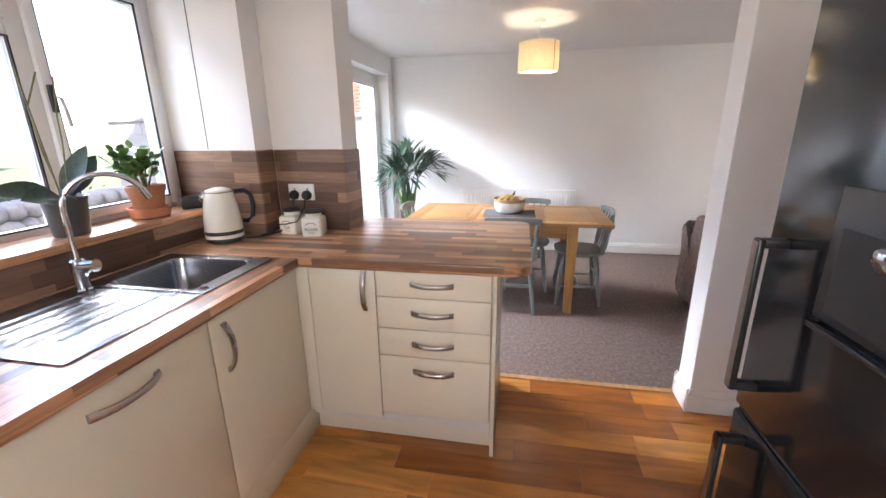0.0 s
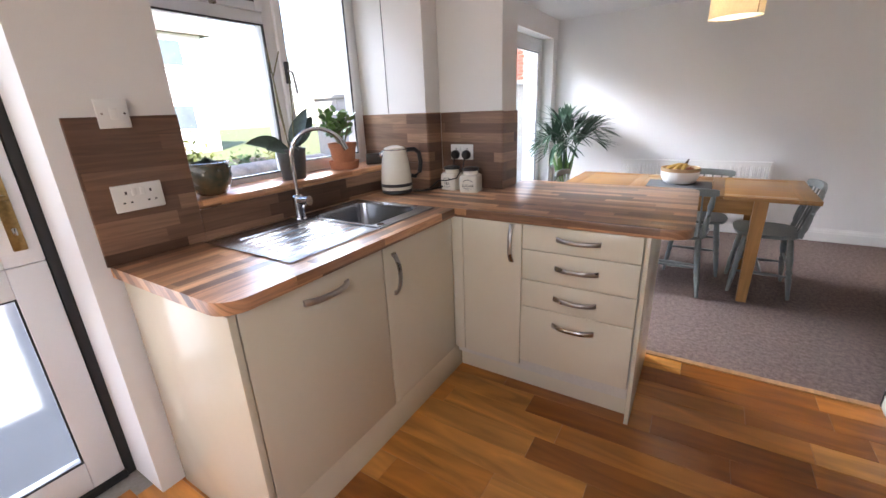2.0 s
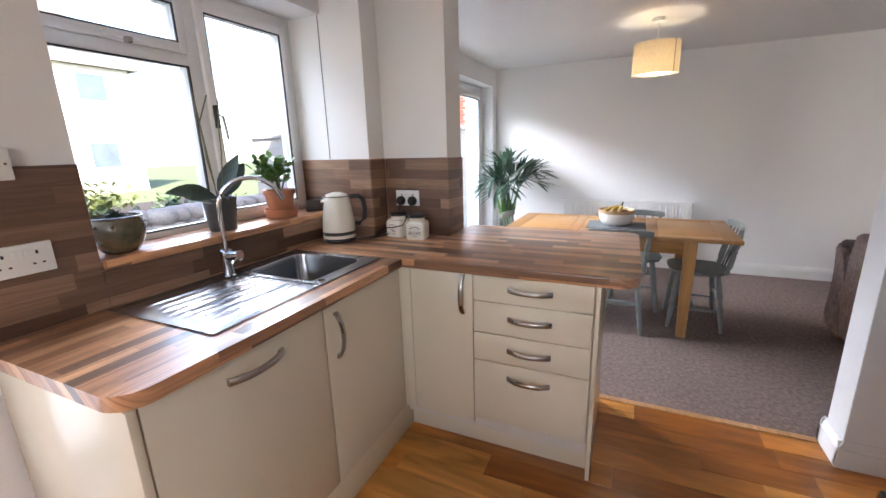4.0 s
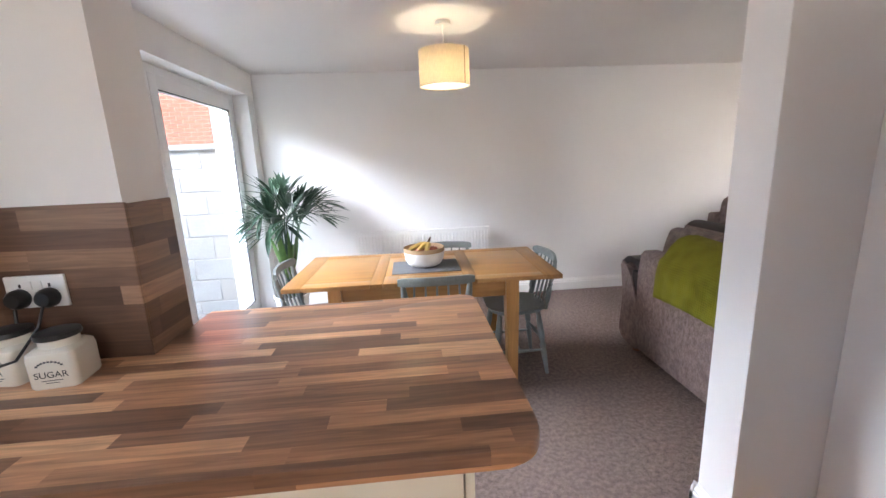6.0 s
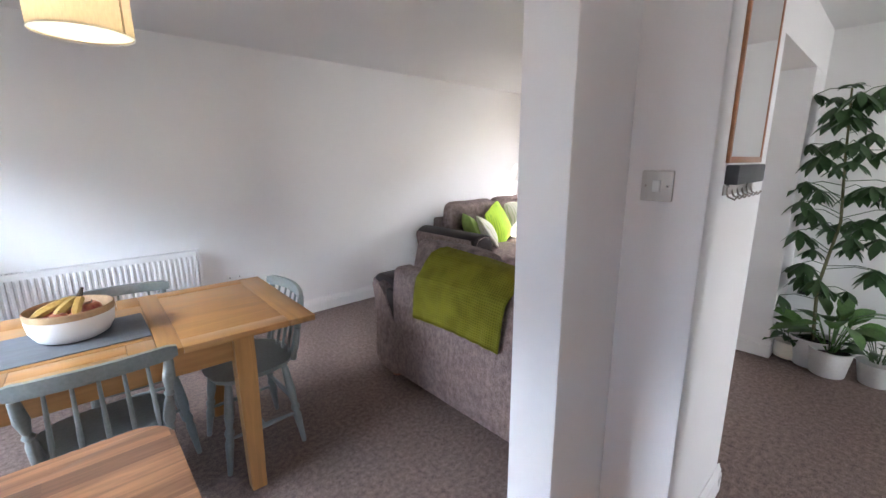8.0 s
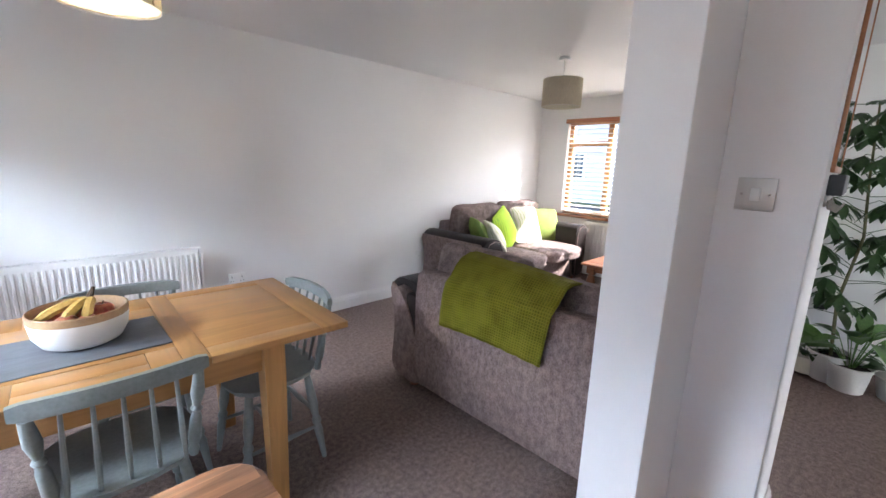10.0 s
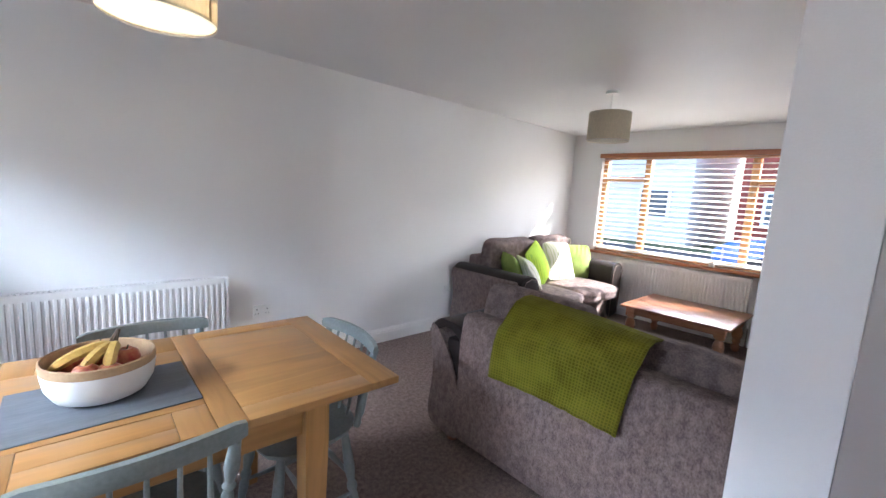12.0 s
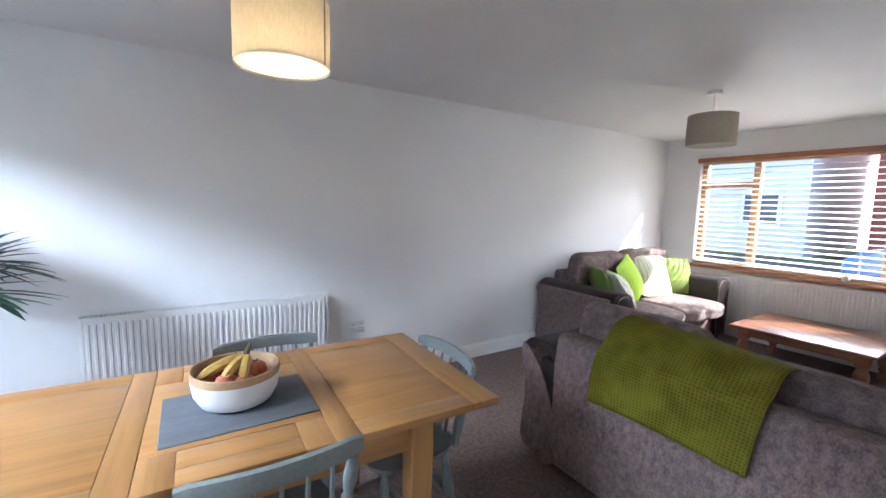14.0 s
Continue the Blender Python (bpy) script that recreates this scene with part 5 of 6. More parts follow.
def pendant(x, y, label, lit):
    t = thing("pendant_lamp", label, "ceiling lamp", "drum shade pendants", pose(x, y, 0))
    part("rose", lathe([(0.048, CZ - 0.024), (0.05, CZ - 0.018), (0.044, CZ)], 28), PLASTIC, t)
    part("cord", rod((0, 0, 2.02), (0, 0, CZ - 0.02), 0.0035, 8), PLASTIC, t)
    R, zb, zt = 0.158, 1.868, 2.082
    sh = part("shade", lathe([(R, zb), (R + 0.0005, zb + 0.1), (R, zt), (R - 0.0015, zt), (R - 0.001, zb + 0.1), (R - 0.0015, zb)], 64, caps=False), SHADE, t, "pale linen drum shade")
    part("diffuser", prism_disc(R - 0.003, zb + 0.006), DIFFUSE, t, "cream translucent disc")
    for z in (zb, zt):
        rim = bmesh.new()
        for i in range(48):
            a, b = 2 * math.pi * i / 48, 2 * math.pi * (i + 1) / 48
            rod((R * math.cos(a), R * math.sin(a), z), (R * math.cos(b), R * math.sin(b), z), 0.0022, 5, rim)
        part("wire_rim", rim, WHITEPOT, t)
    part("seam", bbox(-0.004, -0.0012, zb, 0.004, 0.0012, zt), surface("shade_seam", (0.30, 0.25, 0.17), None, 40, 0.9), sh, m=Matrix.Translation((0.115, -0.1095, 0)) @ pose(0, 0, 0, 0, 0, 46))
    for k in range(3):
        a = k * 2.094 + 0.4
        part("spoke", rod((0.02 * math.cos(a), 0.02 * math.sin(a), 2.03), (R * math.cos(a), R * math.sin(a), zt - 0.005), 0.0018, 5), WHITEPOT, t)
    part("lamp_holder", lathe([(0.018, 1.985), (0.02, 1.99), (0.02, 2.03), (0.008, 2.05)], 16), PLASTIC, t)
    bulb = surface("unlit_bulb", (0.8, 0.8, 0.78), None, 10, 0.3) if not lit else (MATS.get("lit_bulb") or glow("lit_bulb", (1.0, 0.82, 0.55), 3.0))
    part("bulb", lathe([(0.0, 1.925), (0.018, 1.93), (0.028, 1.95), (0.026, 1.968), (0.015, 1.985)], 20), bulb, t)
    if lit:
        lp = new("pendant_bulb", bpy.data.lights.new("pendant_bulb", "POINT"))
        lp.data.energy, lp.data.color, lp.data.shadow_soft_size = LAMP_W, (1.0, 0.86, 0.64), 0.03
        lp.location = (x, y, 1.905)


LAMP_W = 0.7
pendant(0.395, 3.835, "lit pendant lamp with pale linen drum shade", True)
pendant(3.335, 3.805, "unlit pendant lamp with taupe linen drum shade", False)

# ---- dining room: palm ----
def frond(base, angle, reach, rise, fall, pairs=13, leaflet=0.28, width=0.03, seed=0):
    """An arching palm frond: a bare stalk, then stiff narrow leaflets fanning out on both sides."""
    r = random.Random(seed)
    bm = bmesh.new()
    d = Vector((math.cos(angle), math.sin(angle), 0))
    side = Vector((-d.y, d.x, 0))

    def rib(s):
        return Vector(base) + d * reach * (s ** 1.7) + Vector((0, 0, rise * math.sin(min(1.0, s * 1.02) * math.pi / 2) - fall * max(0, s - 0.5) ** 2))

    tube([rib(i / 10) for i in range(11)], 0.008, 6, bm, 0.3)
    for k in range(pairs):
        s = 0.60 + 0.40 * k / (pairs - 1)
        c = rib(s)
        fwd = (rib(min(1, s + 0.03)) - rib(s - 0.03)).normalized()
        ln = leaflet * (0.70 + 0.45 * math.sin(math.pi * (s - 0.55) / 0.5)) * r.uniform(0.85, 1.12)
        for sg in (-1, 1):
            e = c + (fwd * (0.75 + 0.5 * (s - 0.6)) + side * sg * (0.80 - 0.9 * (s - 0.6)) + Vector((0, 0, 0.28 + r.uniform(-0.12, 0.12)))).normalized() * ln
            blade(bm, c, e, width * r.uniform(0.8, 1.15), ln * 0.12, 4, 0, 0.35, 0.45)
    return bm


palm = thing("potted_palm", "leafy dark green palm in a pale pot by the garden door", "potted plant", m=pose(-0.98, 4.74, 0))
pot(palm, [(0.11, 0), (0.115, 0.01), (0.145, 0.26), (0.152, 0.265), (0.152, 0.29), (0.143, 0.29), (0.138, 0.25)], WHITEPOT, 0.138, 0.26)
for k, (a, reach, rise, fall) in enumerate(((18, 0.34, 0.92, 0.35), (-12, 0.34, 0.84, 0.45), (206, 0.24, 0.84, 0.6), (70, 0.16, 1.00, 0.3), (112, 0.20, 0.98, 0.3), (-70, 0.30, 0.82, 0.5),
                                            (-110, 0.26, 0.78, 0.6), (150, 0.15, 0.98, 0.3), (38, 0.28, 0.95, 0.45), (-40, 0.22, 0.90, 0.4), (232, 0.18, 0.88, 0.5))):
    part("frond", frond((0.02 * math.cos(k), 0.02 * math.sin(k), 0.25), radians(a), reach, rise, fall, 11, 0.27, 0.032, k), LEAF_GREY, palm)
for k in range(9):
    a = k * 0.72 - 0.5
    part("young_leaf", blade(bmesh.new(), (0.015 * math.cos(a), 0.015 * math.sin(a), 0.42), (0.14 * math.cos(a), 0.14 * math.sin(a), 0.86 + 0.07 * math.sin(k * 2.1)), 0.055, 0.0, 6, 0.4), LEAF_LIGHT, palm)
for k in range(6):
    a = k * 1.05
    part("stem", tube([(0.03 * math.cos(a), 0.03 * math.sin(a), 0.25), (0.035 * math.cos(a), 0.035 * math.sin(a), 0.5), (0.06 * math.cos(a), 0.06 * math.sin(a), 0.74)], 0.009, 6), LEAF_LIGHT, palm)


# ---- living room ----
def extrude_x(profile, x0, x1, r=0.0, seg=3):
    """A y-z outline drawn out along x."""
    bm = bmesh.new()
    a = [bm.verts.new((x0, y, z)) for y, z in profile]
    b = [bm.verts.new((x1, y, z)) for y, z in profile]
    bm.faces.new(a[::-1])
    bm.faces.new(b)
    for i in range(len(a)):
        j = (i + 1) % len(a)
        bm.faces.new([a[i], a[j], b[j], b[i]])
    if r:
        bmesh.ops.bevel(bm, geom=bm.edges[:], offset=r, segments=seg, affect="EDGES", profile=0.5)
    return bm


def extrude_y(profile, y0, y1, r=0.0, seg=3):
    bm = bmesh.new()
    a = [bm.verts.new((x, y0, z)) for x, z in profile]
    b = [bm.verts.new((x, y1, z)) for x, z in profile]
    bm.faces.new(a)
    bm.faces.new(b[::-1])
    for i in range(len(a)):
        j = (i + 1) % len(a)
        bm.faces.new([a[i], b[i], b[j], a[j]])
    if r:
        bmesh.ops.bevel(bm, geom=[e for e in bm.edges if abs(e.verts[0].co.y - e.verts[1].co.y) < 1e-6], offset=r, segments=seg, affect="EDGES", profile=0.5)
    return bm


def curve_profile(pts, n=5):
    """A smooth closed outline through pts."""
    out, k = [], len(pts)
    for i in range(k):
        p0, p1, p2, p3 = (Vector(pts[(i + j - 1) % k]) for j in range(4))
        for s in range(n):
            t = s / n
            out.append(tuple(0.5 * ((2 * p1) + (p2 - p0) * t + (2 * p0 - 5 * p1 + 4 * p2 - p3) * t * t + (3 * p1 - p0 - 3 * p2 + p3) * t ** 3)))
    return out


def sofa(name, label, L, m, arm_w=0.23, seats=2, deep=0.70, rise=(0.0, 0.0)):
    """A two-seat sofa with chenille body, leather arm tops and loose cushions; faces +y, its back at y = -0.45."""
    t = thing(name, label, "sofa", m=m)
    h = L / 2 - arm_w
    part("base", bbox(-h, -0.40, 0.055, h, 0.36, 0.30, 0.02, 3), CHENILLE, t)
    part("back", extrude_x([(-0.43, 0.05), (-0.455, 0.30), (-0.455, 0.60), (-0.445, 0.745), (-0.42, 0.768), (-0.32, 0.765), (-0.26, 0.42), (-0.26, 0.05)], -h + 0.002, h - 0.002, 0.012, 2), CHENILLE, t)
    fp = part("front_panel", puffed(2 * h - 0.01, 0.10, 0.24, 0.15, 6, 6, pose(0, 0.36, 0.185, 0, 0, 0)), CHENILLE, t)
    for sx in (-1, 1):
        prof = [(0.0, 0.05), (0.12, 0.048), (0.225, 0.06), (0.245, 0.15), (0.222, 0.32), (0.225, 0.44), (0.25, 0.56), (0.262, 0.625), (0.245, 0.645), (0.19, 0.62), (0.115, 0.54), (0.06, 0.44), (0.02, 0.34), (0.0, 0.25)]
        prof = [(sx * (h + x), z) for x, z in curve_profile(prof, 3)]
        arm = part("arm", extrude_y(prof, -0.435, 0.40, 0.018), CHENILLE, t)
        cap = [(-0.012, 0.40), (-0.014, 0.60), (0.02, 0.668), (0.11, 0.690), (0.20, 0.682), (0.252, 0.635), (0.236, 0.575), (0.20, 0.54), (0.214, 0.60), (0.18, 0.645), (0.06, 0.64), (0.012, 0.58), (0.008, 0.40)]
        cap = [(sx * (h + x), z) for x, z in curve_profile(cap, 3)]
        part("arm_top", extrude_y(cap, -0.425, 0.43, 0.012), LEATHER, arm, "dark brown leather arm top")
        part("arm_core", bbox(min(sx * h, sx * (h + 0.13)), -0.425, 0.06, max(sx * h, sx * (h + 0.13)), 0.40, 0.60, 0.02), LEATHER, arm)
        part("arm_front", puffed(0.25, 0.05, 0.62, 0.1, 6, 5, pose(sx * (h + 0.115), 0.42, 0.355)), LEATHER, arm)
        part("piping", tube([(sx * (h + x), 0.447, z) for x, z in ((0.0, 0.06), (0.0, 0.58), (0.04, 0.655), (0.12, 0.672), (0.20, 0.65), (0.228, 0.60), (0.20, 0.50), (0.185, 0.30), (0.19, 0.07))], 0.004, 6), CHEN_CUSH, arm)
    w = 2 * h / seats
    for i in range(seats):
        x = -h + w * (i + 0.5)
        part("seat_cushion", puffed(w - 0.006, deep, 0.185, 0.18, 10, 5, pose(x, 0.10 + (deep - 0.70) / 2, 0.395)), CHEN_CUSH, t)
        part("back_cushion", puffed(w - 0.004, 0.47, 0.21, 0.16, 12, 8, pose(x, -0.235, 0.672 + rise[i], 78, 0, 0)), CHEN_CUSH, t)
    for sx in (-1, 1):
        for y in (-0.38, 0.36):
            part("foot", lathe([(0.024, 0), (0.03, 0.004), (0.032, 0.05), (0.03, 0.056)], 14, (sx * (h + 0.08), y, 0)), DARKOAK, t)
    return t


sofa("sofa", "taupe chenille sofa with dark leather arms, seen from behind", 1.66, pose(2.10, 3.050, 0, 0, 0, -90), 0.23, 2, 0.70, (0.012, -0.045))
sofa("sofa", "taupe chenille sofa with dark leather arms under the wall", 1.96, pose(4.03, 4.715, 0, 0, 0, 180), 0.23, 2, 0.82, (0.05, 0.04))

# the throw hangs over the sofa's back
thr = bmesh.new()
uvl = thr.loops.layers.uv.new("UVMap")
path = [(2.00, 0.70), (1.985, 0.78), (1.955, 0.850), (1.91, 0.892), (1.85, 0.912), (1.785, 0.912), (1.73, 0.894), (1.69, 0.850), (1.660, 0.79), (1.636, 0.76), (1.628, 0.70), (1.630, 0.62), (1.632, 0.52)]
dense = []
for a, b in zip(path, path[1:]):
    for k in range(4):
        dense.append((a[0] + (b[0] - a[0]) * k / 4, a[1] + (b[1] - a[1]) * k / 4))
dense.append(path[-1])
run = [0.0]
for a, b in zip(dense, dense[1:]):
    run.append(run[-1] + math.dist(a, b))
ncol, rows = 40, []
for i in range(ncol + 1):
    s = i / ncol
    row = []
    for (x, z), u in zip(dense, run):
        f = u / run[-1]
        y = 3.325 + 0.09 * f - s * (0.61 + 0.02 * f) + 0.006 * math.sin(9 * f + 5 * s)
        wob = 0.006 * math.sin(23 * s + 4 * f) * f + 0.004 * noise.noise(Vector((s * 6, f * 5, 1)))
        row.append((thr.verts.new((x - 0.004 - abs(wob), y, z - (0.012 + 0.062 * s) * max(0.0, 1 - 1.55 * f) ** 0.5 + 0.012 * math.sin(3 * s) * f)), (s * 0.62, u)))
    rows.append(row)
for a, b in zip(rows, rows[1:]):
    for j in range(len(a) - 1):
        f = thr.faces.new([a[j][0], a[j + 1][0], b[j + 1][0], b[j][0]])
        for lp, q in zip(f.loops, (a[j], a[j + 1], b[j + 1], b[j])):
            lp[uvl].uv = q[1]
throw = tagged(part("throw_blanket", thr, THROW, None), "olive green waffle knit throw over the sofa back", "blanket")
sol = throw.modifiers.new("thickness", "SOLIDIFY")
sol.thickness, sol.offset = 0.009, 1.0


def scatter_cushion(label, at, rz, tilt, size, mat, spin=0):
    t = thing("scatter_cushion", label, "cushion", "cushions on the sofa", pose(*at, 0, 0, rz))
    part("cover", puffed(size, size, 0.16, 0.9, 12, 10, pose(0, 0, size * 0.47, tilt, 0, 0) @ pose(0, 0, 0, 0, 0, spin)), mat, t)
    return t


def leaf_print(name, base, ink, n=9.0):
    """Cloth with a printed leaf pattern."""
    m, nn, l, p = nodes_of(name)
    co = nn.new("ShaderNodeTexCoord")
    vo = nn.new("ShaderNodeTexVoronoi")
    vo.inputs["Scale"].default_value = n
    wv = nn.new("ShaderNodeTexWave")
    wv.inputs["Scale"].default_value, wv.inputs["Distortion"].default_value, wv.inputs["Detail"].default_value = n * 0.9, 6.0, 2.0
    l.new(co.outputs["Object"], vo.inputs["Vector"])
    l.new(co.outputs["Object"], wv.inputs["Vector"])
    mul = nn.new("ShaderNodeMath")
    mul.operation = "MULTIPLY"
    l.new(vo.outputs["Distance"], mul.inputs[0])
    l.new(wv.outputs[0], mul.inputs[1])
    ramp = nn.new("ShaderNodeValToRGB")
    ramp.color_ramp.elements[0].position, ramp.color_ramp.elements[1].position = 0.10, 0.20
    ramp.color_ramp.elements[0].color, ramp.color_ramp.elements[1].color = (*ink, 1), (*base, 1)
    l.new(mul.outputs[0], ramp.inputs[0])
    l.new(ramp.outputs[0], p.inputs["Base Color"])
    p.inputs["Roughness"].default_value = 0.85
    return m


PRINT = leaf_print("leaf_print_cloth", (0.62, 0.60, 0.50), (0.42, 0.45, 0.27))
LIME = leaf_print("lime_leaf_cloth", (0.42, 0.60, 0.02), (0.22, 0.40, 0.02), 12)
scatter_cushion("sage green cushion leaning on the sofa arm", (3.46, 4.72, 0.475), 60, 64, 0.38, SAGEC)
scatter_cushion("pale grey patterned cushion leaning on the sofa arm", (3.55, 4.58, 0.475), 50, 56, 0.36, PRINT)
scatter_cushion("bright lime green leaf cushion on the sofa", (3.93, 4.73, 0.475), 12, 68, 0.43, LIME, 20)
scatter_cushion("cream leaf print cushion on the sofa", (4.32, 4.72, 0.475), -8, 66, 0.45, PRINT, -4)
scatter_cushion("sage green cushion at the sofa's end", (4.68, 4.70, 0.475), -30, 70, 0.40, SAGEC)

ct = thing("coffee_table", "red-brown wooden coffee table with turned legs", "coffee table", m=pose(4.655, 3.45, 0))
CTZ = 0.385
part("tabletop", bbox(-0.435, -0.475, CTZ - 0.024, 0.435, 0.475, CTZ, 0.008, 3), DARKOAK, ct)
for q in ((-0.36, -0.405, 0.36, -0.385), (-0.36, 0.385, 0.36, 0.405), (-0.36, -0.385, -0.34, 0.385), (0.34, -0.385, 0.36, 0.385)):
    part("apron", bbox(q[0], q[1], CTZ - 0.095, q[2], q[3], CTZ - 0.025, 0.002), DARKOAK, ct)
for sx in (-1, 1):
    for sy in (-1, 1):
        lg = part("leg", lathe([(0.026, 0), (0.036, 0.02), (0.040, 0.045), (0.030, 0.07), (0.026, 0.08), (0.038, 0.10), (0.030, 0.118), (0.044, 0.15), (0.048, 0.19), (0.036, 0.235), (0.028, 0.25), (0.042, 0.262), (0.042, 0.272)], 20, (sx * 0.34, sy * 0.385, 0)), DARKOAK, ct)
        part("block", bbox(sx * 0.34 - 0.042, sy * 0.385 - 0.042, 0.272, sx * 0.34 + 0.042, sy * 0.385 + 0.042, CTZ - 0.0245, 0.003), DARKOAK, lg)

bl = thing("venetian_blind", "white wooden slatted blind with red-brown rail, lowered and open", "blind")
part("head_rail", bbox(LX - 0.035, FRW[0] - 0.03, 1.945, LX + 0.045, FRW[1] + 0.02, 1.998, 0.004), REDWOOD, bl)
sl = bmesh.new()
W = FRW[1] - FRW[0] - 0.03
ys = 9
rows = [[sl.verts.new((0.018 * s, W * (j / ys - 0.5), 0.003 * (1 - s * s) + dz)) for s in (-1, -0.4, 0.4, 1)] for dz in (0, -0.0028) for j in range(ys + 1)]
for base in (0, ys + 1):
    for j in range(ys):
        a, b = rows[base + j], rows[base + j + 1]
        for k in range(3):
            sl.faces.new([a[k], a[k + 1], b[k + 1], b[k]])
for j in range(ys):
    for k in (0, 3):
        sl.faces.new([rows[j][k], rows[j + 1][k], rows[ys + 2 + j][k], rows[ys + 1 + j][k]])
slat_mesh = mesh_of("slat", sl, SLATM)
NS = 20
for i in range(NS):
    ob = new("slat", slat_mesh)
    ob.parent = bl
    ob.matrix_basis = pose(LX + 0.008, (FRW[0] + FRW[1]) / 2, 0.835 + (1.925 - 0.835) * i / (NS - 1), 0, -19, 0)
part("bottom_rail", bbox(LX - 0.018, FRW[0] + 0.015, 0.795, LX + 0.034, FRW[1] - 0.015, 0.812, 0.003), SLATM, bl)
for yc in (2.80, 3.35, 3.95, 4.60):
    for dx in (-0.018, 0.034):
        part("ladder_cord", rod((LX + dx, yc, 0.80), (LX + dx, yc, 1.95), 0.0014, 5), WHITEPOT, bl)
cd = thing("sill_ornament", "small white candle holder on the window sill", "ornament", m=pose(LX - 0.035, 3.42, FRW[2]))
part("holder", lathe([(0.02, 0), (0.028, 0.006), (0.03, 0.045), (0.026, 0.05), (0.024, 0.03)], 18), WHITEPOT, cd)
part("stem", rod((0, 0, 0.03), (0.004, 0.004, 0.11), 0.004, 6), STEM, cd)

# side table beyond the hall opening
sd = thing("side_table", "dark brown wooden side table by the window", "side table", m=pose(4.98, 2.56, 0))
part("tabletop", bbox(-0.24, -0.20, 0.70, 0.24, 0.20, 0.725, 0.005), DARKOAK, sd)
part("body", bbox(-0.21, -0.17, 0.52, 0.21, 0.17, 0.698, 0.004), DARKOAK, sd)
for sx in (-1, 1):
    for sy in (-1, 1):
        part("leg", lathe([(0.018, 0), (0.024, 0.03), (0.018, 0.10), (0.026, 0.25), (0.02, 0.40), (0.026, 0.52)], 14, (sx * 0.18, sy * 0.14, 0)), DARKOAK, sd)
part("shelf", bbox(-0.20, -0.16, 0.14, 0.20, 0.16, 0.158, 0.003), DARKOAK, sd)
PINK = surface("pink_cloth", (0.62, 0.33, 0.33), (0.52, 0.26, 0.27), 14, 0.8)
bx = thing("pink_box", "small pink box with dark lid on the side table", "box", m=pose(4.90, 2.52, 0.725))
part("box_body", lathe([(0.07, 0), (0.08, 0.005), (0.085, 0.09), (0.08, 0.095)], 24), PINK, bx)
part("lid", lathe([(0.084, 0.0955), (0.086, 0.10), (0.08, 0.125), (0.03, 0.13), (0, 0.13)], 24), BLACK, bx)

# ---- hall ----
mr = thing("wall_mirror", "tall wall mirror in a thin wooden frame", "mirror", m=pose(0, 2.005, 0))
mx0, mx1, mz0, mz1 = 1.63, 2.02, 1.385, 1.93
part("glass", bbox(mx0 + 0.014, -0.008, mz0 + 0.016, mx1 - 0.014, -0.0058, mz1 - 0.016), MIRROR, mr, smooth=False)
part("backing", bbox(mx0 + 0.004, -0.0055, mz0 + 0.004, mx1 - 0.004, 0.0, mz1 - 0.004), BLACK, mr, smooth=False)
for q in ((mx0, mz0, mx0 + 0.016, mz1), (mx1 - 0.016, mz0, mx1, mz1), (mx0 + 0.016, mz0, mx1 - 0.016, mz0 + 0.018), (mx0 + 0.016, mz1 - 0.018, mx1 - 0.016, mz1)):
    part("frame", bbox(q[0], -0.010, q[1], q[2], -0.0005, q[3], 0.002), REDWOOD, mr)
kb = thing("key_rack", "grey metal letter box with key hooks below", "key rack", m=pose(1.80, 2.005, 1.325))
part("bin", bbox(-0.16, -0.034, 0.0, 0.16, -0.001, 0.055, 0.004), GREYPOT, kb)
part("rail", bbox(-0.165, -0.006, -0.03, 0.165, -0.001, -0.001, 0.001), SATIN, kb)
for i in range(6):
    x = -0.14 + 0.056 * i
    part("hook", tube([(x, -0.004, -0.015), (x, -0.012, -0.035), (x, -0.028, -0.042), (x, -0.036, -0.03)], 0.003, 6), SATIN, kb)
part("stud", bbox(-0.012, -0.005, 0.075, 0.012, 0.0, 0.09, 0.002), SATIN, kb)
socket_plate("light_switch", "brushed metal light switch with white rocker", (1.515, 2.133, 1.322), (0, -1, 0), (-1, 0, 0), 0.086, 0.086, "switch", PALE_METAL, "light switch")


def rosette(bm, c, r, n, tilt, rnd, width=0.42):
    """A whorl of leaflets, as on an umbrella plant."""
    o = rnd.uniform(0, 6.28)
    for k in range(n):
        a = o + 2 * math.pi * k / n
        e = c + Vector((math.cos(a), math.sin(a), -tilt + rnd.uniform(-0.15, 0.15))) * r * rnd.uniform(0.85, 1.1)
        blade(bm, c, e, r * width, r * 0.2, 4, rnd.uniform(-0.3, 0.3), 0.25, 0.55)


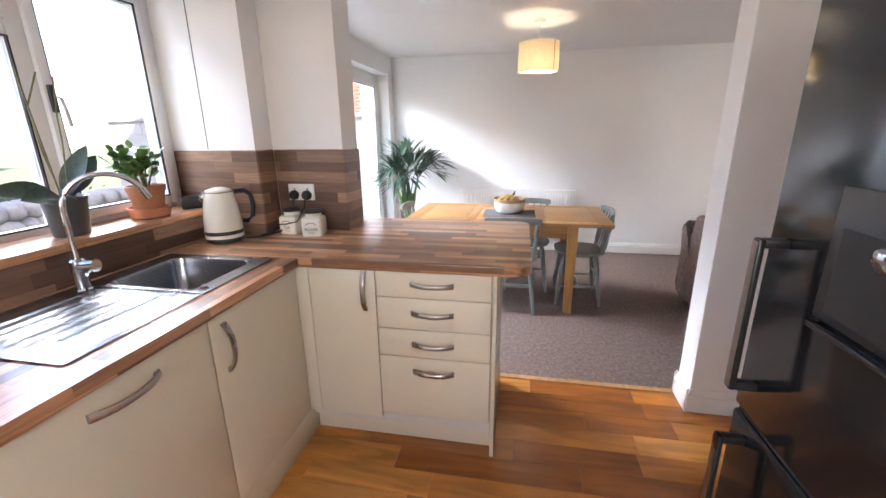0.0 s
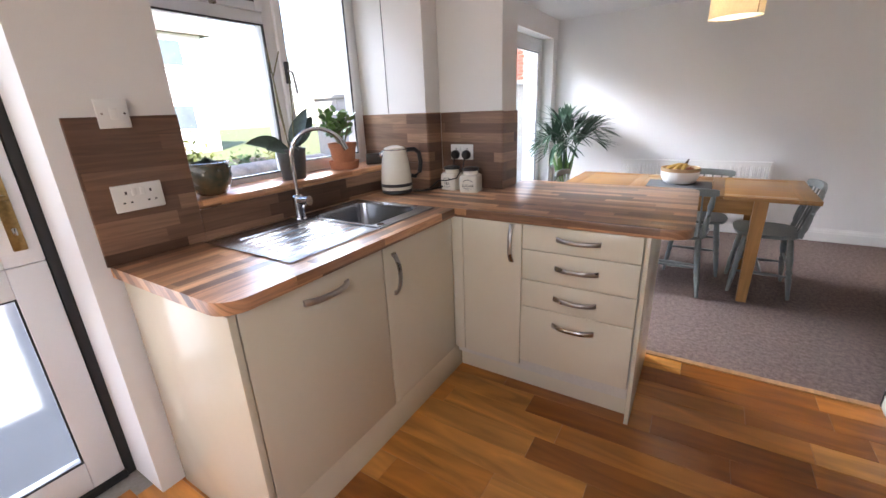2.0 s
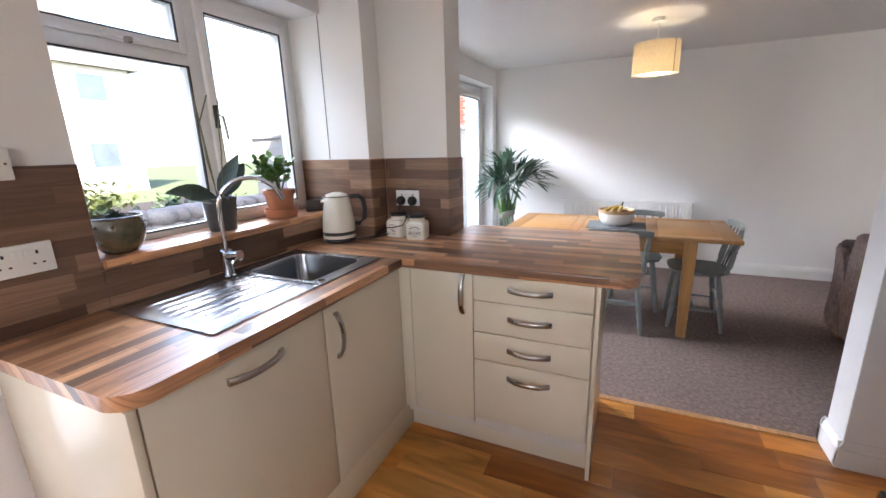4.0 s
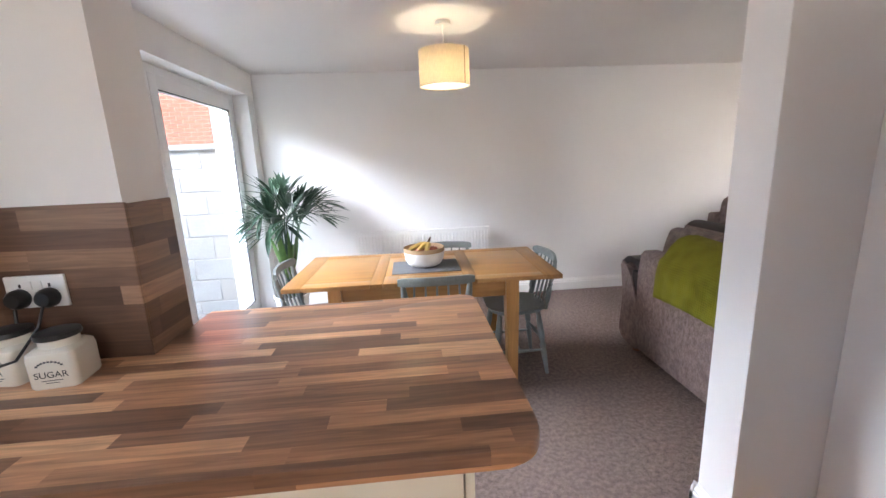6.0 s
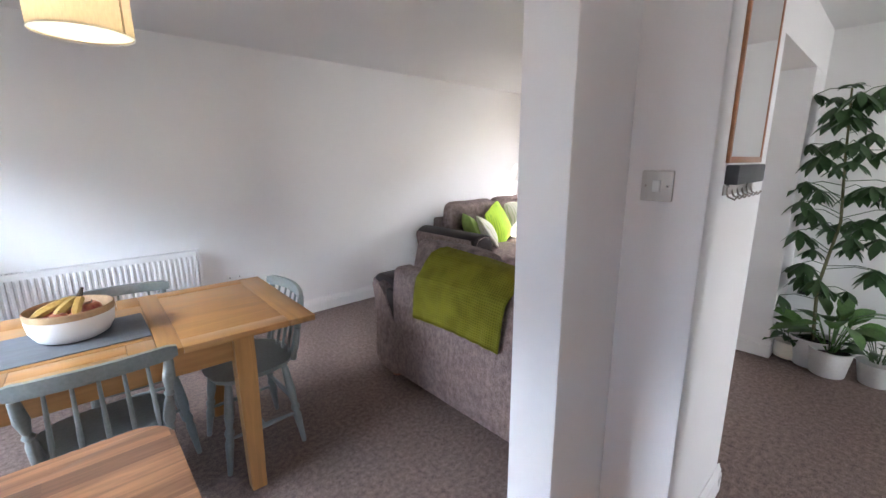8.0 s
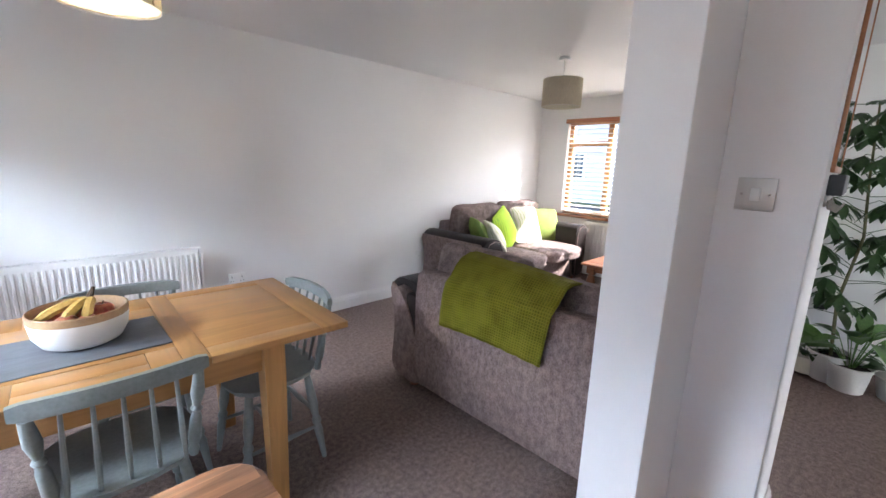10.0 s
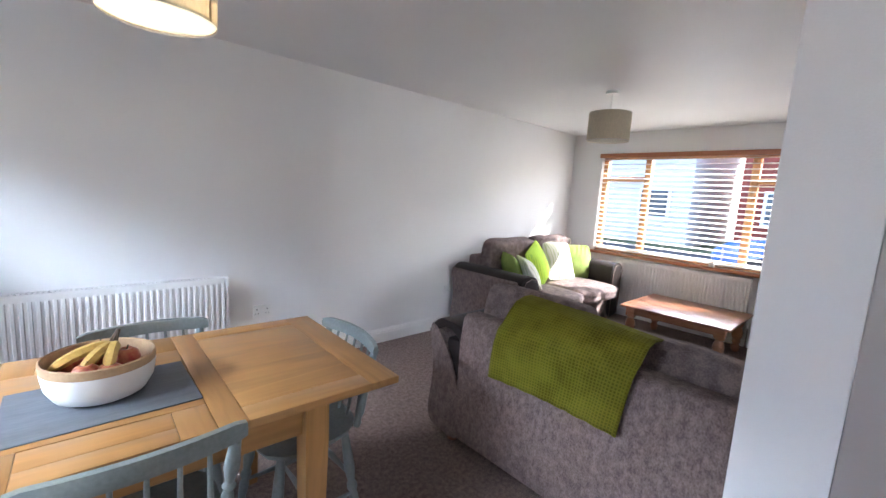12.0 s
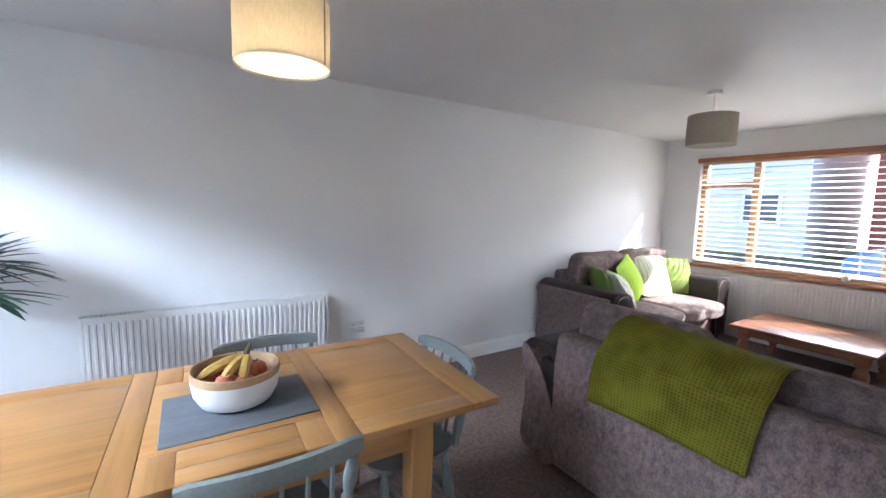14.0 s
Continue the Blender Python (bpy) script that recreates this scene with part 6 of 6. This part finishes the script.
rnd = random.Random(11)
t = thing("umbrella_plant", "tall leafy umbrella plant in a white bucket", "potted plant", m=pose(3.90, 1.90, 0))
pot(t, [(0.085, 0), (0.09, 0.005), (0.118, 0.19), (0.124, 0.195), (0.122, 0.205), (0.115, 0.2), (0.11, 0.17)], WHITEPOT, 0.11, 0.175)
trunk = [Vector((0, 0, 0.17)), Vector((0.02, 0.03, 0.55)), Vector((0.0, -0.02, 1.0)), Vector((0.03, 0.02, 1.4)), Vector((0.0, 0.05, 1.82))]
part("trunk", tube(trunk, 0.011, 8, None, 0.5), STEM, t)
for k in range(54):
    z = 0.46 + 1.34 * (k / 53) + rnd.uniform(-0.05, 0.05)
    i = min(3, int((z - 0.17) / 0.4125))
    c = trunk[i].lerp(trunk[i + 1], min(1, max(0, (z - trunk[i].z) / (trunk[i + 1].z - trunk[i].z))))
    a = k * 2.4 + rnd.uniform(-0.8, 0.8)
    e = c + Vector((math.cos(a) * 0.9, math.sin(a), rnd.uniform(-0.15, 0.6))) * rnd.uniform(0.07, 0.26)
    bm = tube([c, c.lerp(e, 0.6) + Vector((0, 0, 0.02)), e], 0.0025, 5)
    rosette(bm, e, rnd.uniform(0.07, 0.125), rnd.choice((6, 7, 8)), rnd.uniform(0.45, 0.95), rnd, 0.48)
    part("leaf_whorl", bm, LEAF, t)
bm = bmesh.new()
rosette(bm, trunk[-1] + Vector((0, 0.0, 0.02)), 0.08, 9, 0.1, rnd)
part("leaf_whorl", bm, LEAF, t)


def leafy_pot(label, at, prof, mat, n, length, width, rise, leaf, seed, soil):
    r = random.Random(seed)
    t = thing("leafy_plant", label, "potted plant", "pot plants in the hall", pose(*at))
    pot(t, prof, mat, soil[0], soil[1])
    for k in range(n):
        a = k * 2.39996 + r.uniform(-0.3, 0.3)
        ln = length * r.uniform(0.7, 1.15)
        b = Vector((0.02 * math.cos(a), 0.02 * math.sin(a), soil[1]))
        mid = b + Vector((math.cos(a) * ln * 0.3, math.sin(a) * ln * 0.3, rise * r.uniform(0.35, 0.8)))
        e = mid + Vector((math.cos(a), math.sin(a), r.uniform(0.1, 0.9))) * ln * 0.75
        bm = tube([b, b.lerp(mid, 0.5) + Vector((0, 0, 0.01)), mid], 0.003, 5)
        part("leaf", blade(bm, mid, e, width * r.uniform(0.8, 1.2), ln * 0.3, 6, r.uniform(-0.5, 0.5), 0.2, 0.45), leaf, t)
    return t


leafy_pot("broad-leaved green plant in a white bucket", (3.82, 1.80, 0), [(0.085, 0), (0.09, 0.005), (0.112, 0.17), (0.118, 0.175), (0.108, 0.178), (0.104, 0.15)], WHITEPOT, 22, 0.30, 0.10, 0.30, LEAF_LIGHT, 3, (0.104, 0.155))
leafy_pot("small dark leafy plant in a cream pot", (3.93, 2.02, 0), [(0.06, 0), (0.08, 0.01), (0.092, 0.06), (0.085, 0.12), (0.088, 0.125), (0.078, 0.124)], CERAMIC, 26, 0.15, 0.05, 0.12, LEAF, 4, (0.078, 0.11))
leafy_pot("trailing leafy plant in a white pot", (3.86, 1.58, 0), [(0.07, 0), (0.075, 0.005), (0.10, 0.14), (0.104, 0.145), (0.095, 0.146)], WHITEPOT, 24, 0.2, 0.06, 0.16, LEAF, 7, (0.094, 0.13))
sk = socket_plate("wall_socket", "white wall socket low on the hall wall", (PLANT_X, 2.02, 0.44), (0, -1, 0), (-1, 0, 0), 0.086, 0.086)
tagged(part("plug", bbox(PLANT_X - 0.05, 1.985, 0.40, PLANT_X - 0.011, 2.05, 0.48, 0.008), BLACK, None), "black plug adapter in the hall socket", "plug")

# ---- outside ----
structure("ground", bbox(-60, -60, -0.20, 70, 70, -0.12), GRASS, "lawn and earth around the house", "ground")
structure("patio_paving", bbox(-5.2, -3.0, -0.115, WX - OUT, 5.3, -0.02, 0.004), TARMAC, "pale paved patio", "paving")
structure("road", bbox(9.5, -40, -0.115, 15.5, 50, -0.09), surface("asphalt", (0.06, 0.06, 0.06), (0.045, 0.045, 0.045), 6, 0.9), "grey asphalt street", "road")
structure("pavement", bbox(LX + 0.15, -40, -0.112, 9.4, 50, -0.04), TARMAC, "pale paved front yard and pavement", "pavement")

# sun blocker out of view: keeps patio and block wall in shadow
structure("wall_sun_blocker", bbox(WX - OUT, KY0 - 0.2, CZ + 0.152, WX - OUT + 0.2, FY + 0.25, 5.1), BRICK, "unseen thin brick wall added above the garden front to shade the patio", "wall")

gw = structure("wall_garden", bbox(-5.45, 5.247, -0.12, WX - OUT - 0.02, 5.36, 1.60), MORTAR, "grey concrete block garden wall", "wall")
blk = mesh_of("block", bbox(-0.215, -0.05, -0.1045, 0.215, 0.05, 0.1045, 0.005, 1), CONCRETE)
for r in range(8):
    for k in range(8):
        x = -1.82 - 0.44 * k - (0.22 if r % 2 else 0.0)
        ob = new("block", blk)
        ob.parent = gw
        ob.matrix_basis = pose(x, 5.292, 0.0 + 0.2195 * r)
cap = part("coping", bbox(-5.5, 5.20, 1.602, WX - OUT - 0.02, 5.40, 1.655, 0.006), CONCRETE, gw)

brk = mesh_of("brick", bbox(-0.1065, -0.006, -0.032, 0.1065, 0.004, 0.032), BRICK, False)


def house(label, x0, y0, x1, y1, h, mat, face, floors=2, n=3, roof=True):
    """A two-storey house; face: the wall that looks this way, 'x-', 'x+' or 'y-'."""
    t = thing("house", label, "house", m=pose((x0 + x1) / 2, (y0 + y1) / 2, -0.12))
    w, d = (x1 - x0) / 2, (y1 - y0) / 2
    part("wall", bbox(-w, -d, 0, w, d, h), mat, t, smooth=False)
    part("roof", extrude_x([(-d - 0.4, h - 0.1), (0, h + d * 0.75), (d + 0.4, h - 0.1)], -w - 0.3, w + 0.3), surface("brown_roof_tile", (0.2, 0.185, 0.175), (0.13, 0.12, 0.112), 6, 0.9), t, smooth=False)
    span = d if face[0] == "x" else w
    for f in range(floors):
        for k in range(n):
            c = -span + 2 * span * (k + 0.5) / n
            z = 1.0 + 2.7 * f
            if face[0] == "x":
                s = -1 if face == "x-" else 1
                q = (s * w - 0.06, c - 0.6, z, s * w + 0.06, c + 0.6, z + 1.2)
                g_ = (s * w - 0.07, c - 0.5, z + 0.1, s * w + 0.07, c + 0.5, z + 1.1)
            else:
                q = (c - 0.6, -d - 0.06, z, c + 0.6, -d + 0.06, z + 1.2)
                g_ = (c - 0.5, -d - 0.07, z + 0.1, c + 0.5, -d + 0.07, z + 1.1)
            wf = part("window", bbox(*q), UPVC, t, smooth=False)
            part("pane", bbox(*g_), surface("dark_far_glass", (0.10, 0.13, 0.16), (0.07, 0.09, 0.11), 2, 0.1), wf, smooth=False)
    return t


nh = house("red brick house beyond the garden wall", -6.5, 9.5, 1.5, 16.0, 5.2, MORTAR, "y-", n=3)
for r in range(21):
    for k in range(14):
        ob = new("brick", brk)
        ob.parent = nh
        ob.matrix_basis = pose(-3.88 + 0.225 * k + (0.11 if r % 2 else 0), -3.252, 1.85 + 0.075 * r)
part("brickwork", bbox(-4.0, -3.27, 3.43, 4.0, -3.2505, 5.2), BRICK, nh, "red brick upper wall", smooth=False)
part("brickwork", bbox(-0.62, -3.27, 1.5, 4.0, -3.2505, 3.425), BRICK, nh, smooth=False)
house("pale rendered house across the street", 17.5, 7.3, 25.0, 15.2, 5.4, RENDERW, "x-")
house("red brick house across the street", 17.5, -4.5, 25.0, 5.8, 5.4, BRICK, "x-", n=4)
house("red brick house at the garden's end", -26.0, -12.0, -19.0, -3.5, 5.2, BRICK, "x+")
house("pale rendered house at the garden's end", -27.0, 3.0, -20.0, 12.0, 5.2, RENDERW, "x+")

structure("garden_bank", bbox(-8.5, -5.0, -0.115, -5.5, 6.0, 0.5, 0.03), SOIL, "raised earth bank behind the patio", "ground")
rock = thing("rockery", "low stone edging with shrubs at the patio's end", "rockery", m=pose(-5.4, 1.5, -0.12))
rnd = random.Random(8)
STONE = surface("grey_garden_stone", (0.36, 0.34, 0.31), (0.25, 0.24, 0.22), 7, 0.9, bump=0.004, bump_scale=30)
for k in range(40):
    y = -4.5 + 9 * k / 39
    for lv in range(4):
        part("stone", puffed(rnd.uniform(0.25, 0.4), rnd.uniform(0.2, 0.32), 0.24, 0.2, 3, 3, pose(rnd.uniform(-0.06, 0.06), y + 0.1 * lv, 0.12 + 0.20 * lv, 0, 0, rnd.uniform(0, 90))), STONE, rock)


def shrub(x, y, z, r, leaf, seed, label):
    rr = random.Random(seed)
    t = thing("shrub", label, "shrub", m=pose(x, y, z))
    st, lf = bmesh.new(), bmesh.new()
    for k in range(26):
        a, e = rr.uniform(0, 6.28), rr.uniform(0.25, 1.4)
        tip = Vector((math.cos(a) * math.cos(e), math.sin(a) * math.cos(e), math.sin(e))) * r * rr.uniform(0.6, 1.05)
        tube([Vector((0, 0, 0)), tip * 0.5 + Vector((0, 0, 0.05)), tip], 0.008, 4, st, 0.3)
        for j in range(14):
            c = tip * rr.uniform(0.45, 1.0) + Vector((rr.uniform(-1, 1), rr.uniform(-1, 1), rr.uniform(-1, 1))) * r * 0.14
            d = Vector((rr.uniform(-1, 1), rr.uniform(-1, 1), rr.uniform(-0.3, 1))).normalized() * r * 0.16
            blade(lf, c, c + d, r * 0.08, 0, 2, rr.uniform(-1, 1))
    part("branches", st, STEM, t)
    tagged(part("foliage", lf, leaf, t), kind="stuff")


for k in range(9):
    shrub(-5.75 - 0.5 * rnd.random(), -2.6 + 0.95 * k, 0.45, rnd.uniform(0.45, 0.75), LEAF if k % 2 else surface("yellow_green_leaf", (0.09, 0.11, 0.028), (0.055, 0.075, 0.018), 12, 0.5), 20 + k, "low green garden shrub behind the stones")

tree = thing("bare_tree", "bare garden tree with thin branches", "tree", m=pose(-9.5, 0.2, -0.12))
BARK = surface("grey_bark", (0.20, 0.17, 0.14), (0.13, 0.11, 0.09), 14, 0.9, bump=0.004)


def limb(bm, a, d, ln, r, depth, rr):
    pts = [a]
    for k in range(4):
        d = (d + Vector((rr.uniform(-0.25, 0.25), rr.uniform(-0.25, 0.25), rr.uniform(-0.05, 0.15)))).normalized()
        pts.append(pts[-1] + d * ln / 4)
    tube(pts, r, 6, bm, 0.55)
    if depth:
        for k in range(3):
            dd = (d + Vector((rr.uniform(-1, 1), rr.uniform(-1, 1), rr.uniform(0.0, 0.7)))).normalized()
            limb(bm, pts[2 + k % 3], dd, ln * 0.68, r * 0.52, depth - 1, rr)


rr = random.Random(3)
bm = bmesh.new()
limb(bm, Vector((0, 0, 0)), Vector((0.05, 0, 1)), 2.4, 0.12, 0, rr)
part("trunk", bm, BARK, tree)
bm = bmesh.new()
for k in range(6):
    limb(bm, Vector((0.05, 0, 1.5 + 0.16 * k)), Vector((math.cos(k * 1.1), math.sin(k * 1.1), 0.7)).normalized(), 1.7, 0.06, 3, rr)
part("branches", bm, BARK, tree)

car = thing("parked_car", "blue hatchback car parked in the street", "car", m=pose(9.6, 2.3, -0.04, 0, 0, 90))
CARP = surface("blue_car_paint", (0.03, 0.10, 0.34), (0.025, 0.085, 0.30), 2, 0.25, coat=1.0)
bodyp = [(-2.0, 0.35), (-2.0, 0.75), (-1.85, 0.95), (-1.0, 1.0), (1.0, 1.0), (1.75, 0.88), (2.0, 0.7), (2.0, 0.35)]
part("body", extrude_y(bodyp, -0.85, 0.85, 0.06), CARP, car)
part("cabin", extrude_y([(-1.75, 0.98), (-1.35, 1.42), (0.25, 1.45), (1.05, 0.98)], -0.72, 0.72, 0.08), surface("dark_car_glass", (0.03, 0.035, 0.04), None, 3, 0.08), car)
for sx in (-1.25, 1.25):
    for sy in (-0.80, 0.80):
        wl = part("wheel", lathe([(0.20, -0.1), (0.30, -0.1), (0.32, -0.07), (0.32, 0.07), (0.30, 0.1), (0.20, 0.1)], 24, m=pose(sx, sy, 0.32, 90, 0, 0)), GASKET, car)
        part("rim", lathe([(0, -0.09), (0.20, -0.085), (0.20, 0.085), (0, 0.09)], 16, m=pose(sx, sy, 0.32, 90, 0, 0)), SATIN, wl)
for sy in (-0.6, 0.6):
    part("headlight", puffed(0.1, 0.34, 0.14, 0.2, 3, 3, Matrix.Translation((1.93, sy, 0.70))), CHROME, car)

# ---- kitchen floor planks ----
rnd = random.Random(2)
lens = (0.42, 0.55, 0.68, 0.80)
plank = {}
PW = 0.128
for L in lens:
    bm = bmesh.new()
    box(bm, -L / 2 + 0.0004, -PW / 2 + 0.0004, -0.006, L / 2 - 0.0004, PW / 2 - 0.0004, 0.0)
    top_e = [e for e in bm.edges if e.verts[0].co.z > -0.001 and e.verts[1].co.z > -0.001]
    bmesh.ops.bevel(bm, geom=top_e, offset=0.0012, segments=1, affect="EDGES")
    plank[L] = mesh_of("plank", bm, FLOORW, False)
y = 2.362 - PW / 2
while y > KY0 + PW:
    x = WX - 0.03 - rnd.uniform(0, 0.28)
    while x < 1.54:
        L = rnd.choice(lens)
        run_ = min(L, 1.572 - x)
        ob = new("plank", plank[L])
        ob.parent = floor
        ob.matrix_basis = Matrix.Translation((x + run_ / 2, y, 0.0)) @ Matrix.Diagonal((run_ / L, 1, 1, 1))
        x += run_
    y -= PW
